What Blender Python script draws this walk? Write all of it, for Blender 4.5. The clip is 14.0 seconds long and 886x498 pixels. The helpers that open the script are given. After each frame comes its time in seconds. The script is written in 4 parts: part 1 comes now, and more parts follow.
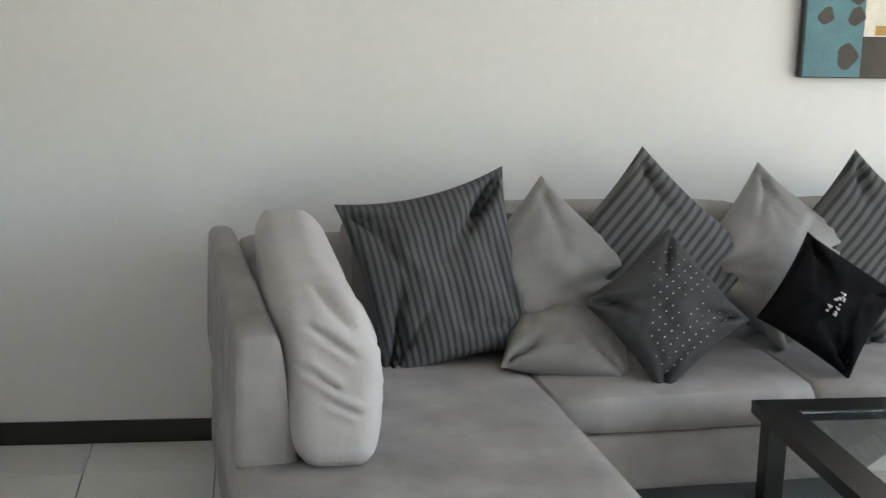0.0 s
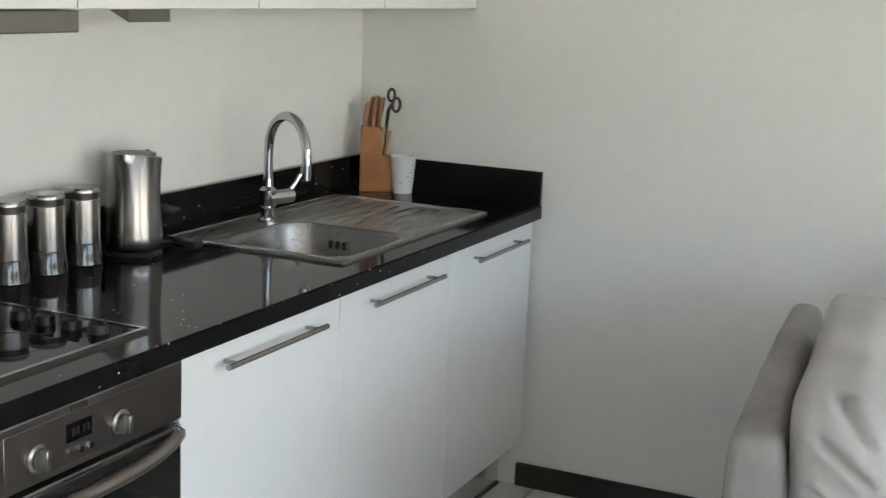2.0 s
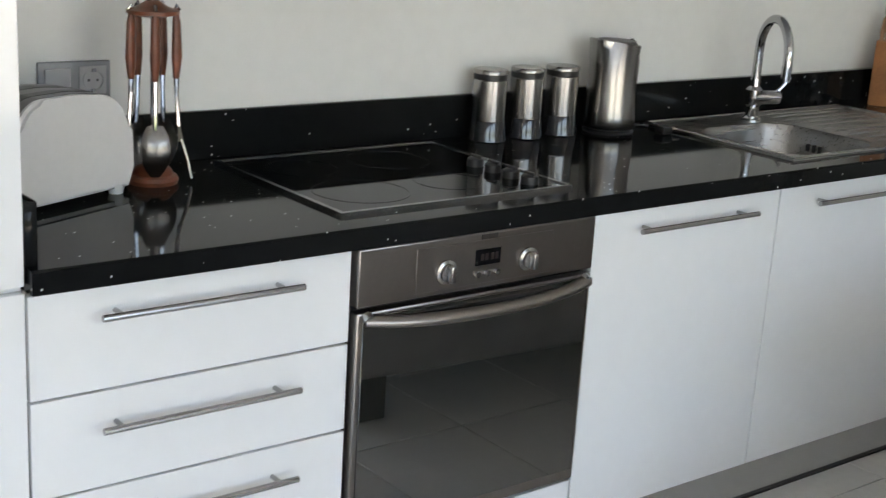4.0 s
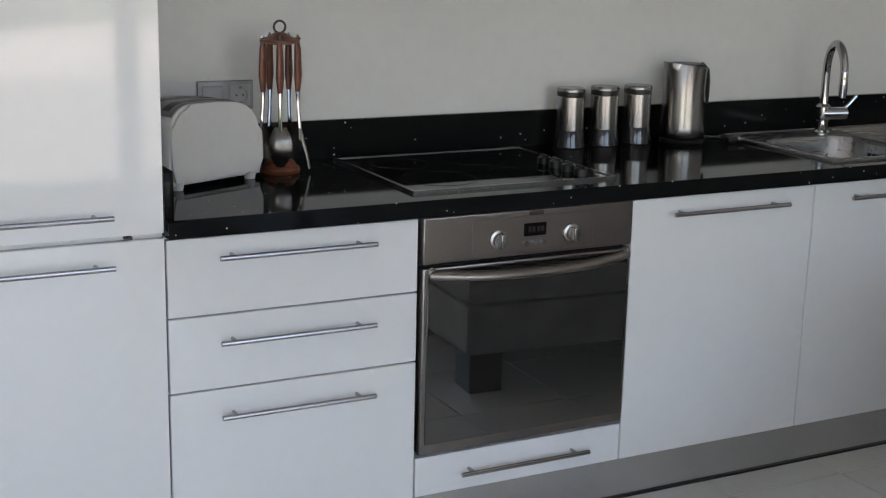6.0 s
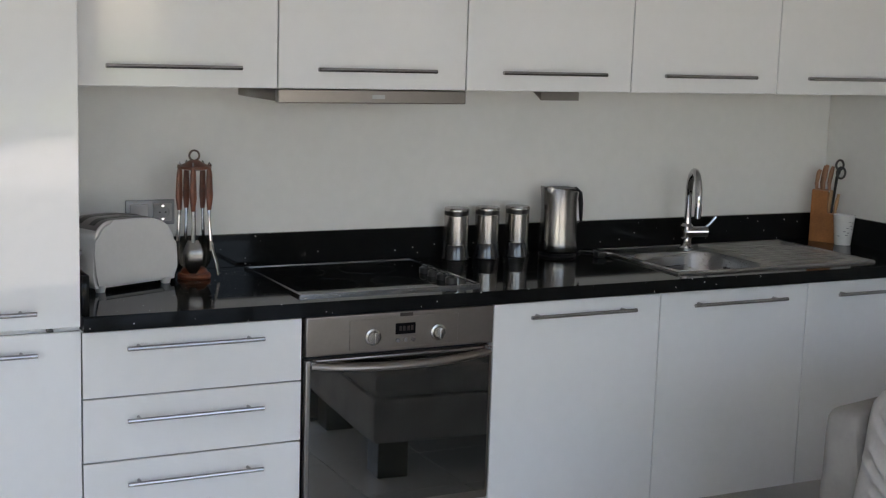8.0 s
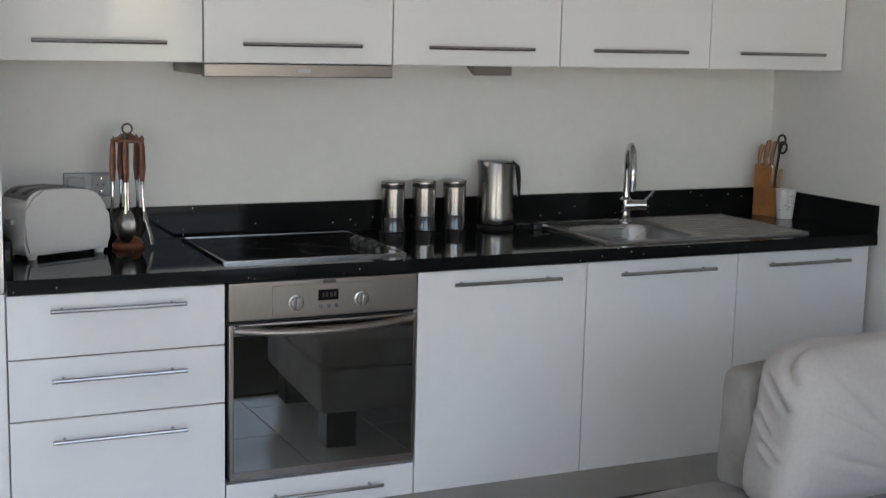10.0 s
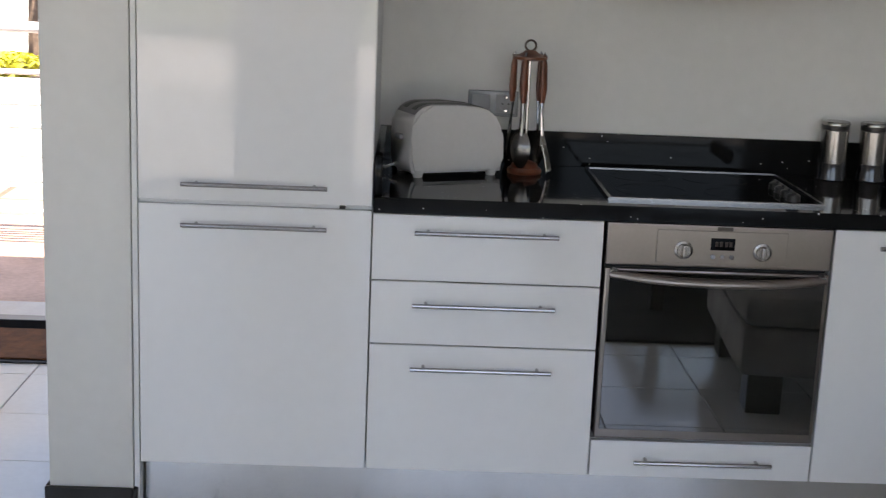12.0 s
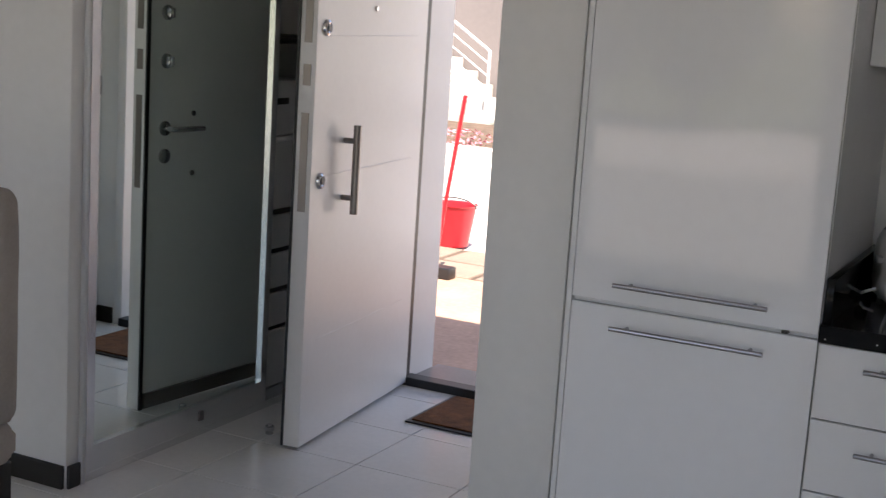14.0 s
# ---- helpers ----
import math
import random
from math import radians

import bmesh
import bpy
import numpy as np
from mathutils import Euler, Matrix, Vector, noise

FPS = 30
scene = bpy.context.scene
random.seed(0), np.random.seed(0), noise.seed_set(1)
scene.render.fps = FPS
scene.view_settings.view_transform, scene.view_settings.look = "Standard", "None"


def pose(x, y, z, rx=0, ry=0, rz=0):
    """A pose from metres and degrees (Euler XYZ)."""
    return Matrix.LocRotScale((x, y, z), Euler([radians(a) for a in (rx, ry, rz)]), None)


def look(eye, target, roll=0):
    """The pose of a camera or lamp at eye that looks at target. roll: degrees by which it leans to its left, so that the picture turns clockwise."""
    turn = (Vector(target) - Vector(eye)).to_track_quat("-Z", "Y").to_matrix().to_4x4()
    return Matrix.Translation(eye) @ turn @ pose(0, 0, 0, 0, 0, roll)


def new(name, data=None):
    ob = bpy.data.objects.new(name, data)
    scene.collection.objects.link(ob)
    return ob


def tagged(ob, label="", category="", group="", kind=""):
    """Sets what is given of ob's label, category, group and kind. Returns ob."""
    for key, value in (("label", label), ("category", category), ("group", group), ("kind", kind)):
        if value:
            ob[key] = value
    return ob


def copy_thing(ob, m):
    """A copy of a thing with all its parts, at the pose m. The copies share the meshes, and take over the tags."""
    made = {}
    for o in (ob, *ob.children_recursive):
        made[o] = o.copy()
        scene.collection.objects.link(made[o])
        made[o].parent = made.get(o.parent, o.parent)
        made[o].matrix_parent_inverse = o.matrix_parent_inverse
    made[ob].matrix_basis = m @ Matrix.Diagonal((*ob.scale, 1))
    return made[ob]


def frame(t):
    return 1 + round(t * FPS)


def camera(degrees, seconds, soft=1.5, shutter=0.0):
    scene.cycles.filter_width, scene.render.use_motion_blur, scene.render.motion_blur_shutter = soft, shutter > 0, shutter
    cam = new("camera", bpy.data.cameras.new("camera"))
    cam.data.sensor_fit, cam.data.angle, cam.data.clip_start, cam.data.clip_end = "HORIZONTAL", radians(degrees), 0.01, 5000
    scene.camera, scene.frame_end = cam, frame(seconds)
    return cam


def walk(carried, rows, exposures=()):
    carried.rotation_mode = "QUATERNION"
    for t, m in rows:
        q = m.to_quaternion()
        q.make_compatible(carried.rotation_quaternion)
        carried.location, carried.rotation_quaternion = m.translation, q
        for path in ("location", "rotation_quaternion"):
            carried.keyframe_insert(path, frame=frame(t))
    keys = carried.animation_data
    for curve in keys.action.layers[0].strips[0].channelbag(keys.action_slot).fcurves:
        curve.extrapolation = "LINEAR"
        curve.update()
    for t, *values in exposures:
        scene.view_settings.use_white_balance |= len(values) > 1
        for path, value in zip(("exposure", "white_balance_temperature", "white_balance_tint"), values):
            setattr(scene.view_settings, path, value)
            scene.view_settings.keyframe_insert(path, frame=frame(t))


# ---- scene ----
cam = camera(36.5, 14.0, soft=1.2, shutter=0.15)
PATH = [
    (0, (-4.194, -1.542, 1.563), (-2.262, -1.829, 1.133), 1.5),
    (0.5, (-4.075, -1.636, 1.543), (-2.135, -1.699, 1.061), 1.4),
    (1, (-3.988, -1.772, 1.524), (-2.059, -1.545, 1.047), 1.5),
    (1.5, (-3.868, -1.911, 1.525), (-1.989, -1.383, 1.087), 1.6),
    (2, (-3.752, -2.01, 1.546), (-1.968, -1.196, 1.153), 2.5),
    (2.5, (-3.682, -2.078, 1.563), (-2.015, -1.054, 1.149), 4.3),
    (3, (-3.682, -2.259, 1.553), (-2.174, -1.028, 1.095), 4.0),
    (3.5, (-3.683, -2.387, 1.521), (-2.322, -1.007, 1.027), 3.8),
    (4, (-3.716, -2.516, 1.513), (-2.518, -1.008, 0.971), 3.6),
    (4.2, (-3.718, -2.597, 1.548), (-2.607, -1.037, 0.972), 3.5),
    (6.3, (-3.768, -3.42, 1.516), (-2.877, -1.691, 1.051), 1.3),
    (6.5, (-3.783, -3.469, 1.536), (-2.883, -1.744, 1.073), 1.6),
    (7, (-3.77, -3.63, 1.56), (-2.867, -1.897, 1.133), 1.8),
    (7.5, (-3.71, -3.852, 1.605), (-2.828, -2.094, 1.242), 1.9),
    (7.7, (-3.713, -3.915, 1.618), (-2.817, -2.156, 1.292), 1.9),
    (9.8, (-3.433, -4.284, 1.594), (-2.581, -2.496, 1.312), 1.5),
    (10, (-3.459, -4.253, 1.568), (-2.609, -2.47, 1.25), 1.4),
    (10.5, (-3.395, -4.243, 1.543), (-2.642, -2.433, 1.15), 1.4),
    (11, (-3.322, -4.147, 1.547), (-2.721, -2.294, 1.095), 1.8),
    (11.5, (-3.137, -4.069, 1.541), (-2.782, -2.156, 1.077), 2.0),
    (12, (-2.916, -3.983, 1.532), (-2.858, -2.034, 1.087), 2.4),
    (12.5, (-2.793, -3.865, 1.519), (-2.962, -1.917, 1.098), 3.1),
    (13, (-2.7, -3.82, 1.528), (-3.1, -1.899, 1.14), 3.5),
    (13.5, (-2.618, -3.761, 1.538), (-3.233, -1.893, 1.169), 3.8),
    (14, (-2.456, -3.624, 1.545), (-3.331, -1.862, 1.186), 3.7),
]
walk(cam, [(t, look(eye, target, roll)) for t, eye, target, roll in PATH],
     exposures=[(0, 3.41, 7350, 12), (1.5, 3.55, 7350, 12), (2.5, 3.36, 7300, 12), (4, 3.34, 7300, 13), (6.5, 2.63, 7100, 16), (7.5, 2.65, 7100, 16), (11, 2.80, 7100, 15), (12, 2.42, 7250, 18), (12.5, 1.96, 7250, 21), (14, 1.68, 7300, 20)])

# ---- world and sun ----
SUN_EL, SUN_ROT = radians(68), radians(180)
world = bpy.data.worlds.new("sky")
scene.world = world
world.use_nodes = True
sky = world.node_tree.nodes.new("ShaderNodeTexSky")
sky.sky_type, sky.sun_disc = "NISHITA", False
sky.sun_elevation, sky.sun_rotation = SUN_EL, SUN_ROT
world.node_tree.links.new(sky.outputs[0], world.node_tree.nodes["Background"].inputs[0])
world.node_tree.nodes["Background"].inputs[1].default_value = 0.12
sun = bpy.data.lights.new("sun", "SUN")
sun.energy, sun.angle, sun.color = 5.0, radians(0.6), (1.0, 0.95, 0.87)
sun_ob = new("sun", sun)
sun_ob.matrix_world = look((2, -6, 14), (2 - 0.25, -6 + math.cos(SUN_EL), 14 - math.sin(SUN_EL)))

# ---- materials ----
def material(name, base, rough=0.5, metal=0.0, vary=0.06, scale=6.0, bump=0.0, bump_scale=80.0, coat=0.0, spec=0.5, tint=None, ior=1.5, grain=0.35):
    """A surface with two scales of colour variation and fine relief."""
    m = bpy.data.materials.new(name)
    m.use_nodes = True
    nt = m.node_tree
    b = nt.nodes["Principled BSDF"]
    b.inputs["Roughness"].default_value, b.inputs["Metallic"].default_value = rough, metal
    b.inputs["Coat Weight"].default_value, b.inputs["Coat Roughness"].default_value = coat, 0.05
    b.inputs["Specular IOR Level"].default_value, b.inputs["IOR"].default_value = spec, ior
    co = nt.nodes.new("ShaderNodeTexCoord")
    big, small = nt.nodes.new("ShaderNodeTexNoise"), nt.nodes.new("ShaderNodeTexNoise")
    big.inputs["Scale"].default_value, small.inputs["Scale"].default_value = scale, scale * 14
    big.inputs["Detail"].default_value = 4
    for n in (big, small):
        nt.links.new(co.outputs["Object"], n.inputs["Vector"])
    mix = nt.nodes.new("ShaderNodeMix")
    mix.data_type, mix.inputs[0].default_value = "FLOAT", grain
    nt.links.new(big.outputs["Fac"], mix.inputs[2])
    nt.links.new(small.outputs["Fac"], mix.inputs[3])
    ramp = nt.nodes.new("ShaderNodeValToRGB")
    dark = tuple(c * (1 - vary * 2) for c in base)
    light = tuple(min(1, c * (1 + vary * 2)) for c in (tint or base))
    ramp.color_ramp.elements[0].position, ramp.color_ramp.elements[1].position = 0.3, 0.7
    ramp.color_ramp.elements[0].color, ramp.color_ramp.elements[1].color = (*dark, 1), (*light, 1)
    nt.links.new(mix.outputs[0], ramp.inputs[0])
    nt.links.new(ramp.outputs[0], b.inputs["Base Color"])
    if bump:
        n = nt.nodes.new("ShaderNodeTexNoise")
        n.inputs["Scale"].default_value, n.inputs["Detail"].default_value = bump_scale, 3
        nt.links.new(co.outputs["Object"], n.inputs["Vector"])
        bp = nt.nodes.new("ShaderNodeBump")
        bp.inputs["Strength"].default_value, bp.inputs["Distance"].default_value = bump, 0.004
        nt.links.new(n.outputs["Fac"], bp.inputs["Height"])
        nt.links.new(bp.outputs["Normal"], b.inputs["Normal"])
    return m


def brushed(name, base, rough, stretch, metal=1.0):
    """Brushed metal: fine streaks along one axis."""
    m = material(name, base, rough, metal, vary=0.03, scale=8)
    nt = m.node_tree
    b = nt.nodes["Principled BSDF"]
    co, mp, n = nt.nodes.new("ShaderNodeTexCoord"), nt.nodes.new("ShaderNodeMapping"), nt.nodes.new("ShaderNodeTexNoise")
    mp.inputs["Scale"].default_value = stretch
    n.inputs["Scale"].default_value = 1.0
    nt.links.new(co.outputs["Object"], mp.inputs[0])
    nt.links.new(mp.outputs[0], n.inputs["Vector"])
    mr = nt.nodes.new("ShaderNodeMapRange")
    mr.inputs[3].default_value, mr.inputs[4].default_value = rough * 0.88, rough * 1.15
    nt.links.new(n.outputs["Fac"], mr.inputs[0])
    nt.links.new(mr.outputs[0], b.inputs["Roughness"])
    bp = nt.nodes.new("ShaderNodeBump")
    bp.inputs["Strength"].default_value, bp.inputs["Distance"].default_value = 0.012, 0.0005
    nt.links.new(n.outputs["Fac"], bp.inputs["Height"])
    nt.links.new(bp.outputs["Normal"], b.inputs["Normal"])
    return m


def granite(name, density=0.16):
    """Polished black stone with sparse bright flecks."""
    m = material(name, (0.008, 0.0085, 0.009), 0.06, vary=0.08, scale=30, spec=0.13)
    nt = m.node_tree
    b = nt.nodes["Principled BSDF"]
    co, v = nt.nodes.new("ShaderNodeTexCoord"), nt.nodes.new("ShaderNodeTexVoronoi")
    v.inputs["Scale"].default_value = 62
    nt.links.new(co.outputs["Object"], v.inputs["Vector"])
    near = nt.nodes.new("ShaderNodeMath")
    near.operation, near.inputs[1].default_value = "LESS_THAN", 0.125
    nt.links.new(v.outputs["Distance"], near.inputs[0])
    sep = nt.nodes.new("ShaderNodeSeparateColor")
    nt.links.new(v.outputs["Color"], sep.inputs[0])
    few = nt.nodes.new("ShaderNodeMath")
    few.operation, few.inputs[1].default_value = "LESS_THAN", density
    nt.links.new(sep.outputs[0], few.inputs[0])
    both = nt.nodes.new("ShaderNodeMath")
    both.operation = "MULTIPLY"
    nt.links.new(near.outputs[0], both.inputs[0])
    nt.links.new(few.outputs[0], both.inputs[1])
    mix = nt.nodes.new("ShaderNodeMix")
    mix.data_type = "RGBA"
    mix.inputs[7].default_value = (0.75, 0.77, 0.78, 1)
    old = b.inputs["Base Color"].links[0].from_socket
    nt.links.new(both.outputs[0], mix.inputs[0])
    nt.links.new(old, mix.inputs[6])
    nt.links.new(mix.outputs[2], b.inputs["Base Color"])
    return m


def striped(name, dark, light, pitch, axis=0):
    """Woven cloth with stripes along one axis of the cushion."""
    m = material(name, dark, 0.85, vary=0.1, scale=12, bump=0.3, bump_scale=400, spec=0.2)
    nt = m.node_tree
    b = nt.nodes["Principled BSDF"]
    co, sep = nt.nodes.new("ShaderNodeTexCoord"), nt.nodes.new("ShaderNodeSeparateXYZ")
    nt.links.new(co.outputs["Object"], sep.inputs[0])
    saw = nt.nodes.new("ShaderNodeMath")
    saw.operation, saw.inputs[1].default_value = "PINGPONG", pitch / 2
    nt.links.new(sep.outputs[axis], saw.inputs[0])
    ramp = nt.nodes.new("ShaderNodeMapRange")
    ramp.inputs[1].default_value, ramp.inputs[2].default_value = pitch * 0.17, pitch * 0.27
    nt.links.new(saw.outputs[0], ramp.inputs[0])
    mix = nt.nodes.new("ShaderNodeMix")
    mix.data_type = "RGBA"
    mix.inputs[7].default_value = (*light, 1)
    old = b.inputs["Base Color"].links[0].from_socket
    nt.links.new(ramp.outputs[0], mix.inputs[0])
    nt.links.new(old, mix.inputs[6])
    nt.links.new(mix.outputs[2], b.inputs["Base Color"])
    return m


def glass(name, color=(1, 1, 1), rough=0.0):
    m = bpy.data.materials.new(name)
    m.use_nodes = True
    b = m.node_tree.nodes["Principled BSDF"]
    b.inputs["Base Color"].default_value = (*color, 1)
    b.inputs["Roughness"].default_value = rough
    b.inputs["Transmission Weight"].default_value, b.inputs["IOR"].default_value = 1.0, 1.45
    return m


WALL = material("wall_paint", (0.78, 0.78, 0.76), 0.7, vary=0.02, scale=2, bump=0.08, bump_scale=220)
CEIL = material("ceiling_paint", (0.82, 0.82, 0.81), 0.8, vary=0.015, scale=2)
GLOSS = material("white_gloss_lacquer", (0.80, 0.81, 0.82), 0.045, vary=0.012, scale=2, spec=0.5)
CARCASS = material("white_board", (0.76, 0.77, 0.78), 0.45, vary=0.02)
GRANITE = granite("black_polished_stone")
STEEL = brushed("brushed_steel", (0.27, 0.245, 0.23), 0.30, (4, 300, 300))
STEEL_V = brushed("brushed_steel_turned", (0.36, 0.345, 0.33), 0.24, (6, 6, 400))
SINKM = brushed("sink_steel", (0.36, 0.355, 0.345), 0.28, (6, 200, 200))
BAR = brushed("satin_steel_bar", (0.36, 0.35, 0.35), 0.22, (4, 300, 300))
CHROME = material("chrome", (0.50, 0.50, 0.51), 0.06, 1.0, vary=0.01)
ALU = brushed("satin_aluminium", (0.70, 0.71, 0.72), 0.24, (5, 300, 300))
BLACKGLASS = material("black_glass", (0.005, 0.005, 0.006), 0.03, vary=0.05, spec=0.13)
OVENGLASS = material("dark_oven_glass", (0.014, 0.014, 0.012), 0.02, vary=0.05, ior=2.5)
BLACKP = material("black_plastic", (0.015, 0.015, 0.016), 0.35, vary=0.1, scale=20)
GREYP = material("grey_plastic", (0.35, 0.35, 0.36), 0.45, vary=0.05)
SKIRT = material("black_brown_skirting", (0.010, 0.009, 0.008), 0.35, vary=0.2, scale=15)
TILE = material("white_floor_tile", (0.72, 0.72, 0.70), 0.14, vary=0.03, scale=3, bump=0.05, bump_scale=60)
GROUT = material("grey_grout", (0.30, 0.29, 0.27), 0.9, vary=0.1, scale=20)
SUEDE = material("grey_suede", (0.305, 0.293, 0.286), 0.9, vary=0.12, scale=5.5, grain=0.10, spec=0.25, bump=0.07, bump_scale=260)
LINEN = material("pale_grey_cotton", (0.47, 0.455, 0.45), 0.85, vary=0.05, scale=6, bump=0.12, bump_scale=300)
DARKWOOD = material("black_stained_wood", (0.012, 0.011, 0.010), 0.3, vary=0.3, scale=12, bump=0.15)


# ---- mesh helpers ----
def finish(bm, name, mat, sharp=35):
    me = bpy.data.meshes.new(name)
    bmesh.ops.recalc_face_normals(bm, faces=bm.faces)
    bm.to_mesh(me)
    bm.free()
    me.set_sharp_from_angle(angle=radians(sharp))
    areas = np.empty(len(me.polygons))
    me.polygons.foreach_get("area", areas)
    few = len(areas) < 200
    me.polygons.foreach_set("use_smooth", [not (few and a > 2.5 * areas.mean()) for a in areas])
    for m in mat if isinstance(mat, (list, tuple)) else [mat]:
        me.materials.append(m)
    return me


def part(name, bm, mat, parent=None, label="", sharp=35):
    """Links a bmesh as one mesh object, under a thing or a part."""
    ob = new(name, finish(bm, name, mat, sharp))
    if parent is not None:
        ob.parent = parent
    if label:
        tagged(ob, label)
    return ob


def thing(name, label, category, group="", m=None):
    ob = new(name)
    ob.empty_display_size = 0.05
    if m is not None:
        ob.matrix_world = m
    return tagged(ob, label, category, group)


def box(lo, hi, bev=0.0, seg=2, bm=None):
    """A box between two corners, its edges rounded by bev."""
    bm = bm or bmesh.new()
    lo, hi = Vector(lo), Vector(hi)
    made = bmesh.ops.create_cube(bm, size=1, matrix=Matrix.Translation((lo + hi) / 2) @ Matrix.Diagonal((*(hi - lo), 1)))
    if bev:
        edges = list({e for v in made["verts"] for e in v.link_edges})
        bmesh.ops.bevel(bm, geom=edges, offset=bev, segments=seg, affect="EDGES", profile=0.5)
    return bm


def rod(a, b, r, r2=None, seg=16, bm=None, caps=True):
    """A round bar from a to b."""
    bm = bm or bmesh.new()
    a, b = Vector(a), Vector(b)
    turn = (b - a).to_track_quat("Z", "Y").to_matrix().to_4x4()
    bmesh.ops.create_cone(bm, cap_ends=caps, segments=seg, radius1=r, radius2=r if r2 is None else r2, depth=(b - a).length,
                          matrix=Matrix.Translation((a + b) / 2) @ turn)
    return bm


def lathe(profile, centre=(0, 0, 0), seg=32, bm=None):
    """Turns a profile of (radius, height) about the vertical."""
    bm = bm or bmesh.new()
    c = Vector(centre)
    rings = []
    for r, z in profile:
        if r < 1e-5:
            rings.append([bm.verts.new(c + Vector((0, 0, z)))])
        else:
            rings.append([bm.verts.new(c + Vector((r * math.cos(2 * math.pi * i / seg), r * math.sin(2 * math.pi * i / seg), z))) for i in range(seg)])
    for p, q in zip(rings, rings[1:]):
        for i in range(seg):
            j = (i + 1) % seg
            if len(p) == 1 and len(q) > 1:
                bm.faces.new((p[0], q[i], q[j]))
            elif len(q) == 1 and len(p) > 1:
                bm.faces.new((p[i], p[j], q[0]))
            elif len(p) > 1:
                bm.faces.new((p[i], p[j], q[j], q[i]))
    return bm


def tube(points, radii, seg=14, bm=None, flat=1.0, smooth=True):
    """A round bar bent along points; flat squeezes it sideways."""
    bm = bm or bmesh.new()
    pts = [Vector(p) for p in points]
    radii = radii if isinstance(radii, (list, tuple)) else [radii] * len(pts)
    side, rings = None, []
    for i, p in enumerate(pts):
        d = (pts[min(i + 1, len(pts) - 1)] - pts[max(i - 1, 0)]).normalized()
        if side is None:
            side = d.orthogonal().normalized()
        side = (side - d * side.dot(d)).normalized()
        up = d.cross(side)
        rings.append([bm.verts.new(p + radii[i] * (side * math.cos(a) + up * flat * math.sin(a))) for a in (2 * math.pi * k / seg for k in range(seg))])
    for p, q in zip(rings, rings[1:]):
        for i in range(seg):
            bm.faces.new((p[i], p[(i + 1) % seg], q[(i + 1) % seg], q[i]))
    bm.faces.new(rings[0][::-1])
    bm.faces.new(rings[-1])
    return bm


def prism(points, lo, hi, axis=2, bm=None):
    """A flat outline pushed along an axis from lo to hi."""
    bm = bm or bmesh.new()
    def place(p, h):
        q = list(p)
        q.insert(axis, h)
        return Vector(q)
    a = [bm.verts.new(place(p, lo)) for p in points]
    b = [bm.verts.new(place(p, hi)) for p in points]
    n = len(points)
    for i in range(n):
        bm.faces.new((a[i], a[(i + 1) % n], b[(i + 1) % n], b[i]))
    bm.faces.new(a[::-1])
    bm.faces.new(b)
    return bm


def arc(c, r, a0, a1, n):
    return [(c[0] + r * math.cos(radians(a0 + (a1 - a0) * i / n)), c[1] + r * math.sin(radians(a0 + (a1 - a0) * i / n))) for i in range(n + 1)]


def structure(name, bm, mat, label, category):
    return tagged(part(name, bm, mat), label, category, kind="structure")


# ---- the shell of the flat ----
WALL_Y, DOOR_Y, H = 0.01, 1.10, 2.65
LEFT, BACK = -7.4, -5.2
STUB_L, STUB_R = -3.84, -3.618
structure("wall_kitchen", box((STUB_R, WALL_Y, 0), (0.2, WALL_Y + 0.2, H)), WALL, "white painted plaster wall behind the kitchen units", "wall")
structure("wall_sofa", box((0, BACK - 0.2, 0), (0.2, WALL_Y, H)), WALL, "white painted plaster wall behind the grey sofa", "wall")
structure("wall_stub", box((STUB_L, -0.6, 0), (STUB_R, DOOR_Y, H), 0.002, 1), WALL, "white wall end between the tall cabinet and the hallway", "wall")
structure("wall_closet_end", box((LEFT, -0.60, 0), (-5.20, -0.545, H), 0.002, 1), WALL, "white plaster wall beside the hallway wardrobe", "wall")
structure("wall_hall_back", box((-5.95, -0.545, 0), (-5.85, DOOR_Y, H)), WALL, "plain white wall behind the hallway wardrobe", "wall")
structure("wall_left", box((LEFT - 0.2, BACK - 0.2, 0), (LEFT, -0.545, H)), WALL, "plain white wall closing the living room", "wall")
# entrance wall with the door opening
DL, DR, DH = -4.985, -3.93, 2.08
bm = box((-6.05, DOOR_Y, 0), (DL, DOOR_Y + 0.22, H))
box((DR, DOOR_Y, 0), (STUB_R + 0.2, DOOR_Y + 0.22, H), bm=bm)
box((DL, DOOR_Y, DH), (DR, DOOR_Y + 0.22, H), bm=bm)
structure("wall_entrance", bm, WALL, "white wall with the open entrance doorway", "wall")
# window wall with two wide openings to the terrace
bm = bmesh.new()
WIN = [(-6.9, -3.9), (-3.3, -0.5)]
WT = 2.35
xs = [LEFT - 0.2] + [v for w in WIN for v in w] + [0.2]
for a, b in zip(xs[::2], xs[1::2]):
    box((a, BACK - 0.2, 0), (b, BACK, H), bm=bm)
for a, b in WIN:
    box((a, BACK - 0.2, WT), (b, BACK, H), bm=bm)
structure("wall_window", bm, WALL, "white wall with wide glazed terrace doors", "wall")
structure("ceiling", box((LEFT - 0.2, BACK - 0.2, H), (0.2, DOOR_Y + 0.22, H + 0.2)), CEIL, "plain white painted ceiling", "ceiling")
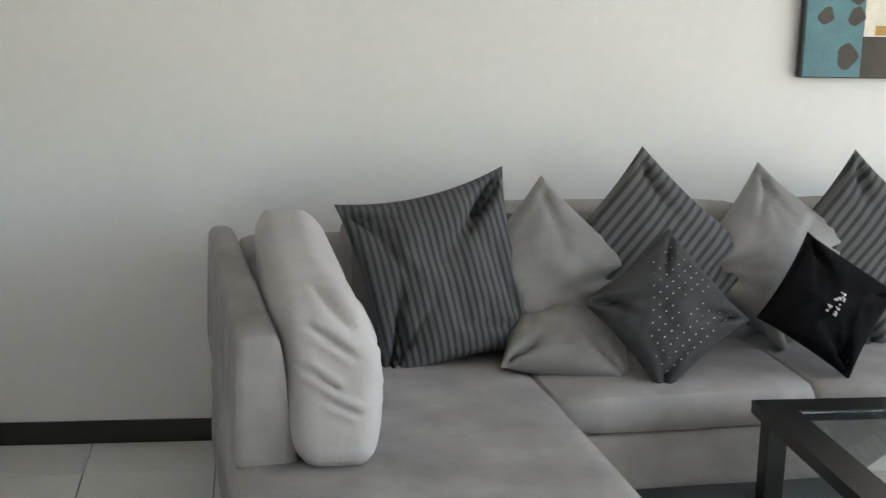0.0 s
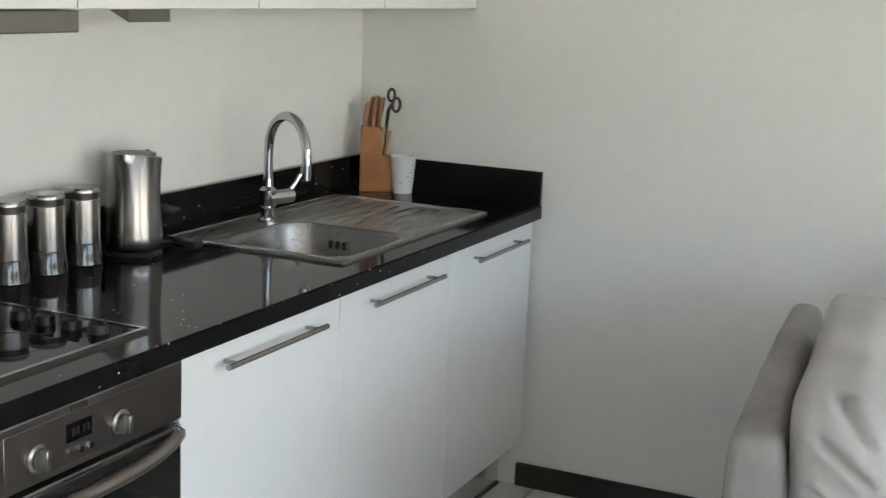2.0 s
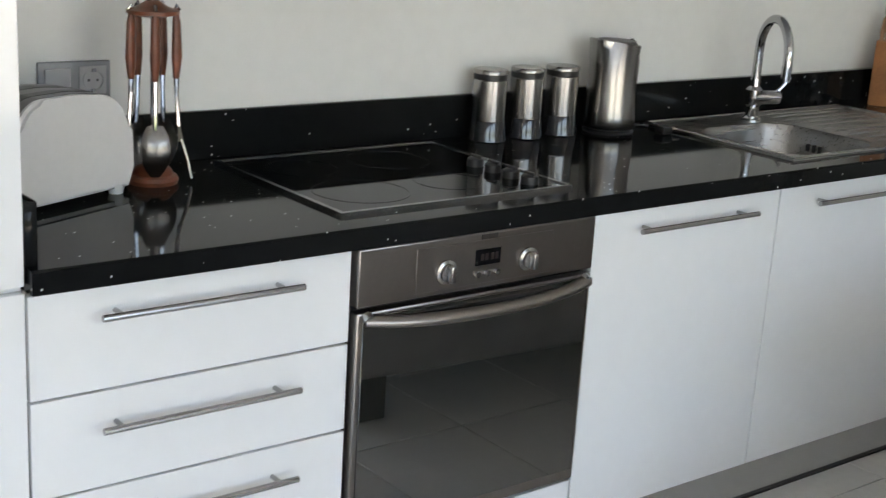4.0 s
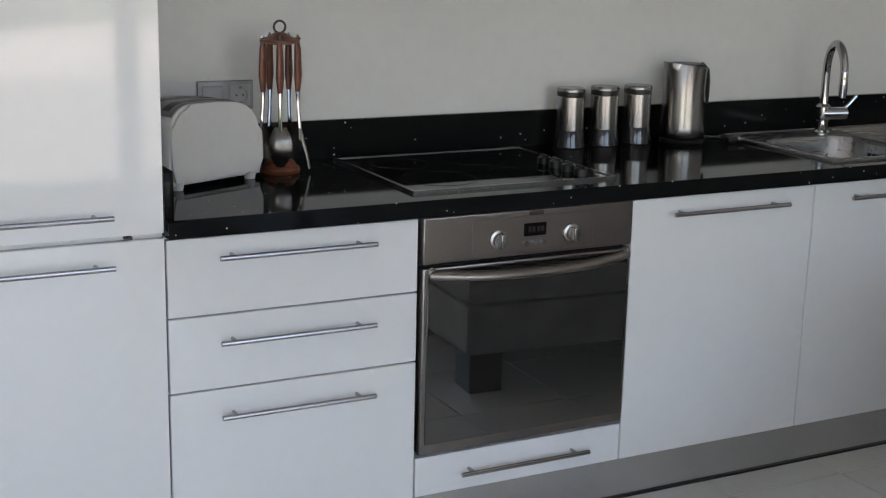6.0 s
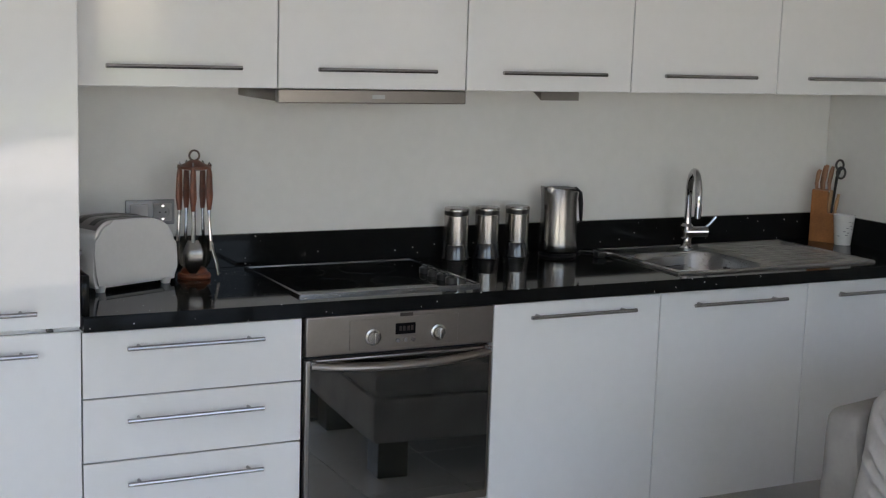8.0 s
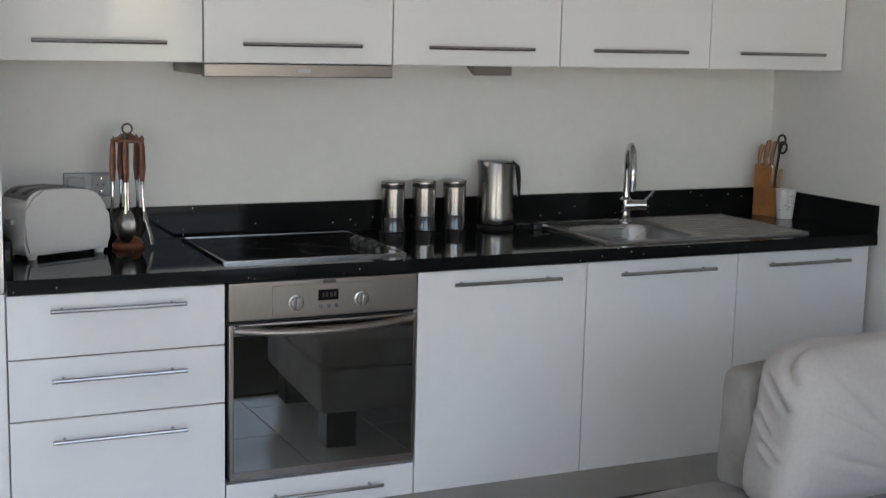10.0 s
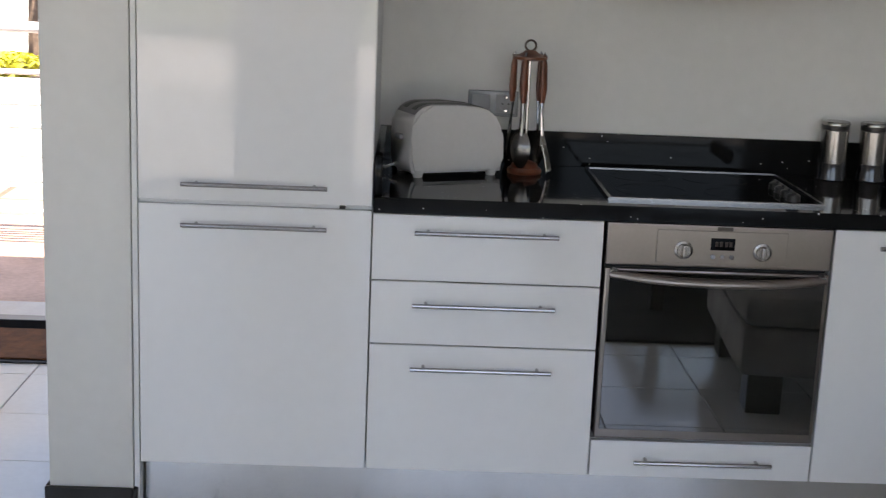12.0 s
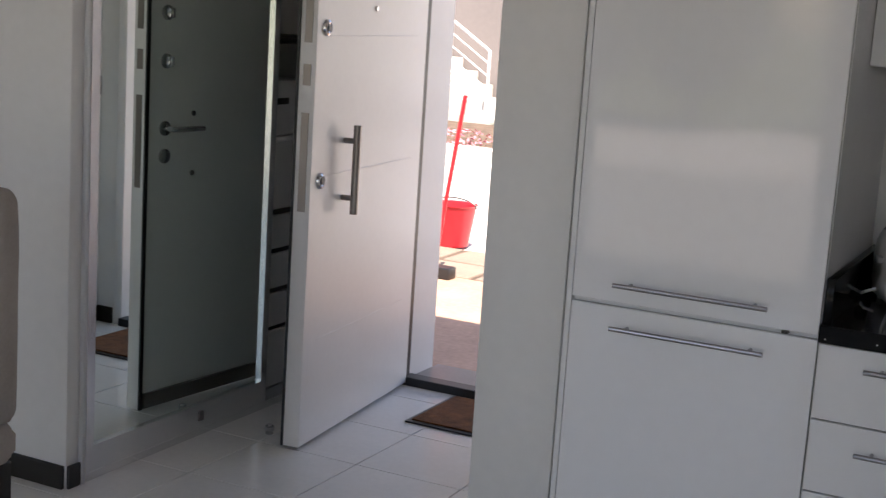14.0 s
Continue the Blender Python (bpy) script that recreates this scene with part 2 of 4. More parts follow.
for i, (a, b) in enumerate(WIN):
    w = thing("window_%d" % (i + 1), "wide glazed sliding terrace doors with white frames", "window")
    w["kind"] = "structure"
    n = 2
    for k in range(n):
        l, r = a + (b - a) * k / n, a + (b - a) * (k + 1) / n
        y = BACK - 0.10 - 0.05 * (k % 2)
        bm = bmesh.new()
        for lo, hi in (((l, y, 0), (l + 0.07, y + 0.05, WT)), ((r - 0.07, y, 0), (r, y + 0.05, WT)), ((l + 0.07, y, 0), (r - 0.07, y + 0.05, 0.08)), ((l + 0.07, y, WT - 0.08), (r - 0.07, y + 0.05, WT))):
            box(lo, hi, bm=bm)
        part("window_frame", bm, CARCASS, w)
bm = box((LEFT - 0.3, BACK - 0.2, -0.12), (0.2, DOOR_Y + 0.22, -0.006))
floor = structure("floor", bm, GROUT, "glossy white square floor tiles with grey joints", "floor")


def skirting(name, lo, hi):
    bm = box(lo, hi, 0.003, 1)
    structure(name, bm, SKIRT, "black-brown wooden skirting board along the wall", "skirting")


skirting("baseboard_sofa", (-0.015, BACK, 0), (0, -0.585, 0.075))
skirting("baseboard_closet", (LEFT, -0.615, 0), (-5.205, -0.60, 0.075))

# ---- kitchen ----
F = -0.60
TOPB, TOPT = 0.853, 0.893
BOT = 0.147


def handle(parent, x0, x1, z, y=F):
    """Round bar handle on two posts."""
    bm = rod((x0, y - 0.033, z), (x1, y - 0.033, z), 0.006, seg=12)
    for x in (x0 + 0.035, x1 - 0.035):
        rod((x, y, z), (x, y - 0.033, z), 0.0045, seg=10, bm=bm)
    return part("handle", bm, BAR, parent, "satin steel bar handle")


def front(parent, name, x0, x1, z0, z1, y=F, gap=0.0022, t=0.019):
    return part(name, box((x0 + gap, y, z0 + gap), (x1 - gap, y + t, z1 - gap), 0.0015, 2), GLOSS, parent)


def base_cabinet(x0, x1):
    c = thing("base_cabinet", "white gloss base cabinet with one door and bar handle", "cabinet", "kitchen base cabinets")
    sink_unit = x0 < -1.0 < x1
    part("body", box((x0 + 0.001, F + 0.021, BOT), (x1 - 0.001, -0.03, 0.69 if sink_unit else TOPB - 0.002)), CARCASS, c)
    if sink_unit:
        for x in (x0 + 0.001, x1 - 0.019):
            part("side_panel", box((x, F + 0.021, 0.691), (x + 0.018, -0.03, TOPB - 0.002)), CARCASS, c)
    d = front(c, "door", x0, x1, BOT, TOPB - 0.004)
    handle(d, x0 + 0.112, x1 - 0.112, 0.807)
    return c


for x in (-1.8, -1.2, -0.6):
    base_cabinet(x, x + 0.6 - (0.02 if x == -0.6 else 0))
c = thing("drawer_cabinet", "white gloss base cabinet with three wide drawers", "cabinet", "kitchen base cabinets")
part("body", box((-2.999, F + 0.021, BOT), (-2.401, -0.03, TOPB - 0.002)), CARCASS, c)
for z0, z1 in ((0.671, TOPB - 0.004), (0.499, 0.671), (BOT, 0.499)):
    d = front(c, "drawer_front", -3.0, -2.4, z0, z1)
    handle(d, -2.89, -2.52, z1 - (0.044 if z1 > 0.8 else 0.058))

# tall cabinet with the built-in fridge
c = thing("tall_cabinet", "tall white gloss cabinet with two doors for the fridge", "cabinet")
part("body", box((-3.599, F + 0.021, BOT), (-3.001, 0.0, 2.2)), CARCASS, c)
for z0, z1, hz in ((BOT, 0.855, 0.805), (0.862, 2.2, 0.911)):
    d = front(c, "door", -3.6, -3.0, z0, z1)
    handle(d, -3.485, -3.115, hz)
part("filler_strip", box((-3.6155, F + 0.006, 0.0), (-3.6015, F + 0.05, 2.2), 0.001, 1), CARCASS, c)
part("hinge_cap", box((-3.085, F - 0.001, 0.8555), (-3.07, F + 0.02, 0.8615)), BLACKP, c)
bm = box((-3.598, -0.53, 0.0), (-0.02, -0.515, BOT - 0.002))
structure("trim_plinth", bm, ALU, "satin aluminium plinth strip under the kitchen cabinets", "plinth")
# Black strip draws the shaded gap between plinth and floor as a solid
structure("trim_plinth_gap", box((-3.598, -0.536, 0.0), (-0.02, -0.5305, 0.007)), BLACKP, "black strip drawn for the dark gap along the foot of the plinth", "seal")

# worktop with its upstands
wt = thing("worktop", "polished black stone worktop with flecks and upstand", "worktop")


def ringplate(outer, inner, z0, z1, bm=None):
    """A flat plate between two rectangles (x0, x1, y0, y1), open in the middle."""
    bm = bm or bmesh.new()
    def four(r, z):
        return [bm.verts.new(p) for p in ((r[0], r[2], z), (r[1], r[2], z), (r[1], r[3], z), (r[0], r[3], z))]
    a, b, c, d = four(outer, z0), four(outer, z1), four(inner, z0), four(inner, z1)
    for i in range(4):
        j = (i + 1) % 4
        bm.faces.new((a[i], a[j], b[j], b[i]))
        bm.faces.new((d[i], d[j], c[j], c[i]))
        bm.faces.new((b[i], b[j], d[j], d[i]))
        bm.faces.new((c[i], c[j], a[j], a[i]))
    return bm


BOWL = (-1.062, -0.70, -0.526, -0.170)
bm = ringplate((-2.998, -0.002, -0.62, 0.009), (BOWL[0] - 0.005, BOWL[1] + 0.005, BOWL[2] - 0.005, BOWL[3] + 0.005), TOPB, TOPT)
bmesh.ops.bevel(bm, geom=[e for e in bm.edges if all(abs(v.co.y + 0.62) < 1e-4 and abs(v.co.z - TOPT) < 1e-4 for v in e.verts)], offset=0.004, segments=2, affect="EDGES")
part("slab", bm, GRANITE, wt)
part("upstand", box((-2.998, -0.012, TOPT), (-0.022, 0.009, 0.995), 0.001, 1), GRANITE, wt)
part("upstand", box((-0.022, -0.618, TOPT), (-0.002, 0.009, 0.995), 0.001, 1), GRANITE, wt)
part("upstand", box((-2.998, -0.595, TOPT), (-2.978, -0.013, 0.995), 0.001, 1), GRANITE, wt)

# wall cabinets and the extractor
UY, UB, UT = -0.376, 1.464, 2.2
for i in range(5):
    x = -3.0 + 0.6 * i
    e = 0.6 - (0.005 if i == 4 else 0)
    c = thing("wall_cabinet", "white gloss wall cabinet with lift-up door and bar handle", "cabinet", "kitchen wall cabinets")
    part("body", box((x + 0.001, UY + 0.021, UB), (x + e - 0.001, 0.008, UT)), CARCASS, c)
    d = front(c, "door", x, x + e, UB, UT, y=UY)
    handle(d, x + 0.11, x + 0.485, UB + 0.057, y=UY)
c = thing("extractor_hood", "slim brushed steel extractor hood under the wall cabinets", "extractor hood")
part("body", box((-2.397, -0.35, UB - 0.036), (-1.803, -0.01, UB - 0.001), 0.002, 1), STEEL, c)
part("visor", box((-2.399, UY - 0.004, UB - 0.04), (-1.801, -0.352, UB - 0.001), 0.003, 2), STEEL, c)
part("badge", box((-2.11, UY - 0.006, UB - 0.026), (-2.07, UY - 0.003, UB - 0.014)), GREYP, c)
c = thing("under_cabinet_light", "small steel triangular lamp under the wall cabinet", "lamp")
part("housing", prism([(-0.20, UB - 0.001), (-0.13, UB - 0.001), (-0.20, UB - 0.035)], -1.43, -1.285, axis=0), STEEL, c)
part("lens", box((-1.40, -0.19, UB - 0.031), (-1.32, -0.182, UB - 0.024)), GREYP, c)

# oven
c = thing("oven", "built-in brushed steel oven with dark glass door", "oven")
part("body", box((-2.392, F + 0.02, 0.26), (-1.808, -0.03, TOPB - 0.006)), BLACKP, c)
pan = part("control_panel", box((-2.393, F - 0.012, 0.738), (-1.807, F + 0.02, TOPB - 0.004), 0.003, 2), STEEL, c)
part("inset_panel", box((-2.265, F - 0.0145, 0.748), (-1.925, F - 0.0115, 0.835), 0.001, 1), STEEL, c)
for x in (-2.195, -1.99):
    bm = bmesh.new()
    knob_m = Matrix.Translation((x, F - 0.0145, 0.783)) @ Matrix.Rotation(radians(90), 4, "X")
    lathe([(0, 0), (0.024, 0), (0.024, 0.005), (0.018, 0.007), (0.017, 0.012), (0, 0.012)], seg=28, bm=bm)
    box((-0.006, -0.017, 0.012), (0.006, 0.017, 0.027), 0.003, 2, bm=bm)
    bmesh.ops.transform(bm, matrix=knob_m, verts=bm.verts)
    part("knob", bm, STEEL_V, c)
dis = part("display", box((-2.125, F - 0.0165, 0.785), (-2.062, F - 0.014, 0.817), 0.001, 1), BLACKGLASS, c)
BADGE = material("dark_bronze_badge", (0.06, 0.05, 0.045), 0.4, 0.5)
DIGIT = material("unlit_red_digits", (0.020, 0.010, 0.009), 0.4)
for i in range(4):
    bm = box((-2.113 + 0.011 * i + (0.003 if i > 1 else 0), F - 0.018, 0.795), (-2.106 + 0.011 * i + (0.003 if i > 1 else 0), F - 0.0166, 0.808))
    part("digit", bm, DIGIT, dis)
for x in (-2.118, -2.0935, -2.069):
    part("button", rod((x, F - 0.0145, 0.768), (x, F - 0.020, 0.768), 0.006, seg=14), CHROME, c)
part("badge", box((-2.11, F - 0.0135, 0.836), (-2.070, F - 0.0117, 0.846)), BADGE, c)
dr = part("door", box((-2.393, F - 0.012, 0.262), (-1.807, F + 0.015, 0.728), 0.004, 2), STEEL, c)
part("glass", box((-2.382, F - 0.0165, 0.288), (-1.818, F - 0.0115, 0.722), 0.001, 1), OVENGLASS, dr, "dark reflective oven glass")
bm = bmesh.new()
n = 22
pts = []
for i in range(n + 1):
    u = -1 + 2 * i / n
    pts.append((-2.1 + 0.278 * u, F - 0.018 - 0.038 * (1 - abs(u) ** 3.0), 0.716 - 0.010 * (1 - u * u)))
tube(pts, 0.0135, seg=12, bm=bm, flat=0.7)
part("handle", bm, STEEL, dr, "bowed steel door handle")
for x in (-2.372, -1.828):
    part("bracket", rod((x, F - 0.012, 0.722), (x, F - 0.026, 0.716), 0.011, seg=14), CHROME, dr)
c = thing("low_cabinet", "low white gloss drawer under the oven", "drawer")
part("body", box((-2.399, F + 0.021, BOT), (-1.801, -0.05, 0.25)), CARCASS, c)
d = front(c, "drawer_front", -2.4, -1.8, BOT, 0.252)
handle(d, -2.285, -1.915, 0.201)

# hob
c = thing("hob", "black glass hob with steel rim and four knobs", "hob")
part("glass", box((-2.378, -0.531, TOPT), (-1.822, -0.060, TOPT + 0.005), 0.001, 1), BLACKGLASS, c)
bm = ringplate((-2.387, -1.813, -0.540, -0.051), (-2.378, -1.822, -0.531, -0.060), TOPT, TOPT + 0.0075)
part("rim", bm, BAR, c, "thin steel rim")
RINGM = material("printed_ring", (0.010, 0.010, 0.010), 0.08, vary=0.1, spec=0.2)
for x, y, r in ((-2.25, -0.18, 0.075), (-2.25, -0.40, 0.095), (-2.03, -0.18, 0.09), (-2.03, -0.40, 0.072)):
    bm = lathe([(r, 0), (r + 0.003, 0), (r + 0.003, 0.0006), (r, 0.0006), (r, 0)], (x, y, TOPT + 0.005), seg=40)
    part("heating_zone", bm, RINGM, c)
for y in (-0.305, -0.365, -0.425, -0.485):
    bm = lathe([(0, 0), (0.019, 0), (0.018, 0.016), (0.012, 0.020), (0, 0.020)], (-1.885, y, TOPT + 0.005), seg=20)
    box((-1.889, y - 0.017, TOPT + 0.022), (-1.881, y + 0.017, TOPT + 0.030), 0.002, 1, bm=bm)
    part("knob", bm, BLACKP, c)

# sink with drainer
c = thing("sink", "stainless steel inset sink with ribbed drainer", "sink")
SX0, SX1, SY0, SY1 = -1.098, -0.255, -0.548, -0.048
bm = ringplate((SX0, SX1, SY0, SY1), BOWL, TOPT, TOPT + 0.005)
bmesh.ops.bevel(bm, geom=[e for e in bm.edges if all(abs(v.co.z - TOPT - 0.005) < 1e-5 for v in e.verts) and e.is_manifold and e.calc_face_angle(0) > 1], offset=0.004, segments=2, affect="EDGES")
part("rim", bm, SINKM, c)
bm = bmesh.new()
loops = []
for k, (ins, z) in enumerate(((0.0, 0.003), (0.004, -0.01), (0.012, -0.09), (0.03, -0.135), (0.065, -0.16), (0.11, -0.172), (0.15, -0.175))):
    x0, x1, y0, y1 = BOWL[0] + ins, BOWL[1] - ins, BOWL[2] + ins, BOWL[3] - ins
    r = min(0.09, (x1 - x0) / 2 - 0.004, (y1 - y0) / 2 - 0.004)
    pts = arc((x1 - r, y1 - r), r, 0, 90, 6) + arc((x0 + r, y1 - r), r, 90, 180, 6) + arc((x0 + r, y0 + r), r, 180, 270, 6) + arc((x1 - r, y0 + r), r, 270, 360, 6)
    loops.append([bm.verts.new((x, y, TOPT + z)) for x, y in pts])
for p, q in zip(loops, loops[1:]):
    for i in range(len(p)):
        bm.faces.new((p[i], p[(i + 1) % len(p)], q[(i + 1) % len(p)], q[i]))
bm.faces.new(loops[-1])
flange = [bm.verts.new((x, y, TOPT + 0.0055)) for x, y in ((BOWL[1], BOWL[3]), (BOWL[0], BOWL[3]), (BOWL[0], BOWL[2]), (BOWL[1], BOWL[2]))]
m7 = len(loops[0]) // 4
for q in range(4):
    seg_v = loops[0][q * m7:(q + 1) * m7]
    for a, b in zip(seg_v, seg_v[1:]):
        bm.faces.new((flange[q], a, b))
    bm.faces.new((flange[q], seg_v[-1], loops[0][((q + 1) * m7) % len(loops[0])], flange[(q + 1) % 4]))
part("bowl", bm, SINKM, c)
bm = bmesh.new()
for i in range(9):
    y = -0.470 + 0.043 * i
    tube([(-0.665, y, TOPT + 0.002), (-0.645, y, TOPT + 0.0055), (-0.335, y, TOPT + 0.0055), (-0.315, y, TOPT + 0.002)], 0.0045, seg=8, bm=bm)
part("drainer_ribs", bm, SINKM, c)
bm = bmesh.new()
for a, b in (((-0.675, -0.53), (-0.29, -0.53)), ((-0.675, -0.09), (-0.29, -0.09)), ((-0.275, -0.515), (-0.275, -0.105))):
    tube([(a[0], a[1], TOPT + 0.004), (b[0], b[1], TOPT + 0.004)], 0.005, seg=8, bm=bm)
part("drainer_edge", bm, SINKM, c)
e = 0.004
part("rolled_edge", tube([(SX0 + e, SY0 + e, TOPT + 0.005), (SX1 - e, SY0 + e, TOPT + 0.005), (SX1 - e, SY1 - e, TOPT + 0.005), (SX0 + e, SY1 - e, TOPT + 0.005), (SX0 + e, SY0 + e, TOPT + 0.005)], 0.0042, seg=8), BAR, c, "bright rolled rim edge")
bm = bmesh.new()
for i in range(3):
    box((BOWL[1] - 0.012, -0.34 + 0.02 * i, TOPT - 0.055), (BOWL[1] - 0.006, -0.33 + 0.02 * i, TOPT - 0.035), bm=bm)
part("overflow", bm, BLACKP, c)
part("drain", lathe([(0, 0.004), (0.03, 0.004), (0.035, 0), (0.035, -0.003)], (-0.88, -0.34, TOPT - 0.174), seg=24), CHROME, c)

# tap
c = thing("kitchen_tap", "chrome kitchen tap with high curved spout and side lever", "tap")
TX, TY = -0.756, -0.128
bm = lathe([(0, 0), (0.027, 0), (0.027, 0.006), (0.019, 0.012), (0.018, 0.038), (0.023, 0.044), (0.023, 0.084), (0.014, 0.094), (0.0135, 0.115), (0, 0.115)], (TX, TY, TOPT + 0.005), seg=28)
part("body", bm, CHROME, c)
dx, dy = -0.45, -0.89
pts = [(TX, TY, TOPT + 0.11), (TX, TY, TOPT + 0.19)]
R = 0.093
for i in range(1, 15):
    a = radians(180 - 186 * i / 14)
    pts.append((TX + dx * (R + R * math.cos(a)), TY + dy * (R + R * math.cos(a)), TOPT + 0.200 + R * math.sin(a)))
last = Vector(pts[-1])
pts.append(tuple(last + Vector((0, 0, -0.01))))
part("spout", tube(pts, 0.0125, seg=16), CHROME, c)
part("aerator", rod(pts[-1], last + Vector((0, 0, -0.05)), 0.0135, 0.012, seg=16), CHROME, c)
part("valve", rod((TX - 0.006, TY - 0.004, TOPT + 0.068), (TX + 0.066, TY - 0.032, TOPT + 0.070), 0.019, seg=20), CHROME, c)
part("lever", tube([(TX + 0.056, TY - 0.028, TOPT + 0.080), (TX + 0.075, TY - 0.036, TOPT + 0.100), (TX + 0.094, TY - 0.042, TOPT + 0.124)], [0.006, 0.0045, 0.005], seg=10), CHROME, c)

# ---- entrance door ----
DOORW = material("white_satin_door", (0.76, 0.75, 0.74), 0.28, vary=0.015, scale=3)
door_len = 0.963
door = thing("door_1", "open white security door with steel pull handle", "door", m=pose(-4.955, 1.085, 0.012, 0, 0, -90 + 5.9))
door["kind"] = "structure"
DT = 0.06
# leaf runs along local +x, outer face on local +y
part("leaf", box((0, -DT / 2, 0), (door_len, DT / 2, 2.06), 0.003, 2), DOORW, door)
for z in (0.36, 0.93, 1.40, 1.85):
    part("groove", box((0.10, DT / 2 - 0.0005, z), (door_len - 0.1, DT / 2 + 0.002, z + 0.006), 0.001, 1), DOORW, door)
ph = part("pull_handle", rod((0.712, DT / 2 + 0.048, 0.79), (0.712, DT / 2 + 0.048, 1.10), 0.014, seg=20), STEEL, door, "steel pull handle")
for z in (0.845, 1.045):
    part("post", rod((0.712, DT / 2, z), (0.712, DT / 2 + 0.048, z), 0.010, seg=14), STEEL, ph)
for z in (0.92, 1.43):
    bm = lathe([(0, 0.008), (0.012, 0.008), (0.018, 0.012), (0.026, 0.008), (0.028, 0)], seg=28)
    bmesh.ops.transform(bm, matrix=Matrix.Translation((0.893, DT / 2, z)) @ Matrix.Rotation(radians(-90), 4, "X"), verts=bm.verts)
    esc = part("escutcheon", bm, CHROME, door)
    part("keyhole", box((0.890, DT / 2 + 0.008, z - 0.012), (0.896, DT / 2 + 0.0095, z + 0.012)), BLACKP, esc)
part("spyhole", rod((0.5, DT / 2, 1.5), (0.5, DT / 2 + 0.006, 1.5), 0.009, seg=16), CHROME, door)
for z0, z1 in ((0.82, 1.15), (1.24, 1.31), (1.38, 1.62)):
    part("lock_plate", box((door_len - 0.0005, -0.014, z0), (door_len + 0.002, 0.014, z1)), STEEL, door)
part("seal", box((door_len - 0.012, -DT / 2 - 0.008, 0.0), (door_len + 0.004, -DT / 2 - 0.0005, 2.06)), BLACKP, door)
part("seal", box((0.0, -DT / 2 - 0.014, 0.005), (door_len - 0.014, -DT / 2 - 0.0005, 0.06)), STEEL, door, "steel weather strip")
# inner side: lever, turn knobs
for z, kind in ((1.44, 1), (1.27, 1), (1.03, 2), (0.93, 0)):
    bm = lathe([(0, 0.010), (0.020, 0.010), (0.026, 0.007), (0.027, 0)], seg=24)
    bmesh.ops.transform(bm, matrix=Matrix.Translation((0.865, -DT / 2, z)) @ Matrix.Rotation(radians(90), 4, "X"), verts=bm.verts)
    rose = part("rose", bm, CHROME, door)
    if kind == 1:
        part("turn_knob", box((0.858, -DT / 2 - 0.034, z - 0.018), (0.872, -DT / 2 - 0.010, z + 0.018), 0.004, 2), CHROME, rose)
    if kind == 2:
        part("lever", tube([(0.865, -DT / 2 - 0.008, z), (0.865, -DT / 2 - 0.045, z), (0.85, -DT / 2 - 0.055, z), (0.72, -DT / 2 - 0.055, z)], 0.010, seg=12), CHROME, rose)
for z in (0.86, 1.08):
    part("bolt_cap", rod((0.72, -DT / 2, z), (0.72, -DT / 2 - 0.004, z), 0.010, seg=14), CHROME, door)
# frame
fr = thing("door_frame", "white door frame with dark seal and threshold", "door frame")
fr["kind"] = "structure"
for x0, x1 in ((DL, DL + 0.045), (DR - 0.045, DR)):
    part("jamb", box((x0, DOOR_Y + 0.002, 0), (x1, DOOR_Y + 0.25, DH), 0.003, 1), DOORW, fr)
part("head", box((DL + 0.045, DOOR_Y + 0.002, DH - 0.05), (DR - 0.045, DOOR_Y + 0.25, DH), 0.003, 1), DOORW, fr)
part("seal", box((DL + 0.046, DOOR_Y - 0.006, 0.035), (DL + 0.056, DOOR_Y + 0.02, DH - 0.05)), BLACKP, fr)
part("threshold", box((DL + 0.045, DOOR_Y - 0.02, -0.004), (DR - 0.045, DOOR_Y + 0.05, 0.035), 0.004, 2), BLACKP, fr, "dark metal threshold")
THRESH = material("grey_stone_sill", (0.20, 0.19, 0.18), 0.3, vary=0.1)
part("sill", box((DL + 0.045, DOOR_Y + 0.051, -0.02), (DR - 0.045, DOOR_Y + 0.30, 0.02), 0.003, 1), THRESH, fr)
# doormat and stop
COIR = material("brown_coir", (0.17, 0.065, 0.022), 0.95, vary=0.25, scale=25, bump=1.0, bump_scale=350)
c = thing("doormat", "brown coir doormat with black rubber border", "doormat", m=pose(-4.375, 0.85, 0, 0, 0, 0))
part("border", box((-0.315, -0.205, 0.001), (0.315, 0.205, 0.008), 0.002, 1), BLACKP, c)
part("coir_surface", box((-0.295, -0.185, 0.008), (0.295, 0.185, 0.015), 0.002, 1), COIR, c)
c = thing("door_stop", "small steel door stop on the floor tiles", "door stop")
part("post", lathe([(0, 0), (0.014, 0), (0.014, 0.03), (0.012, 0.034), (0, 0.034)], (-5.01, 0.226, 0.001), seg=18), CHROME, c)
part("rubber", lathe([(0.0145, 0.012), (0.017, 0.014), (0.017, 0.024), (0.0145, 0.026)], (-5.01, 0.226, 0.001), seg=18), GREYP, c)

# ---- hallway wardrobe ----
MIRROR = material("mirror_glass", (0.80, 0.88, 0.84), 0.0, 1.0, vary=0.0)
WX = -5.19
c = thing("wardrobe", "built-in wardrobe with mirrored sliding door and drawers", "wardrobe")
part("body", box((-5.84, -0.544, 0.0), (-5.82, DOOR_Y - 0.002, 2.5)), CARCASS, c)
part("side_panel", box((-5.82, -0.544, 0.0), (WX, -0.526, 2.5)), CARCASS, c)
part("divider", box((-5.82, 0.44, 0.0), (-5.28, 0.46, 2.5)), CARCASS, c)
part("top_panel", box((-5.82, -0.526, 2.48), (WX, DOOR_Y - 0.002, 2.5)), CARCASS, c)
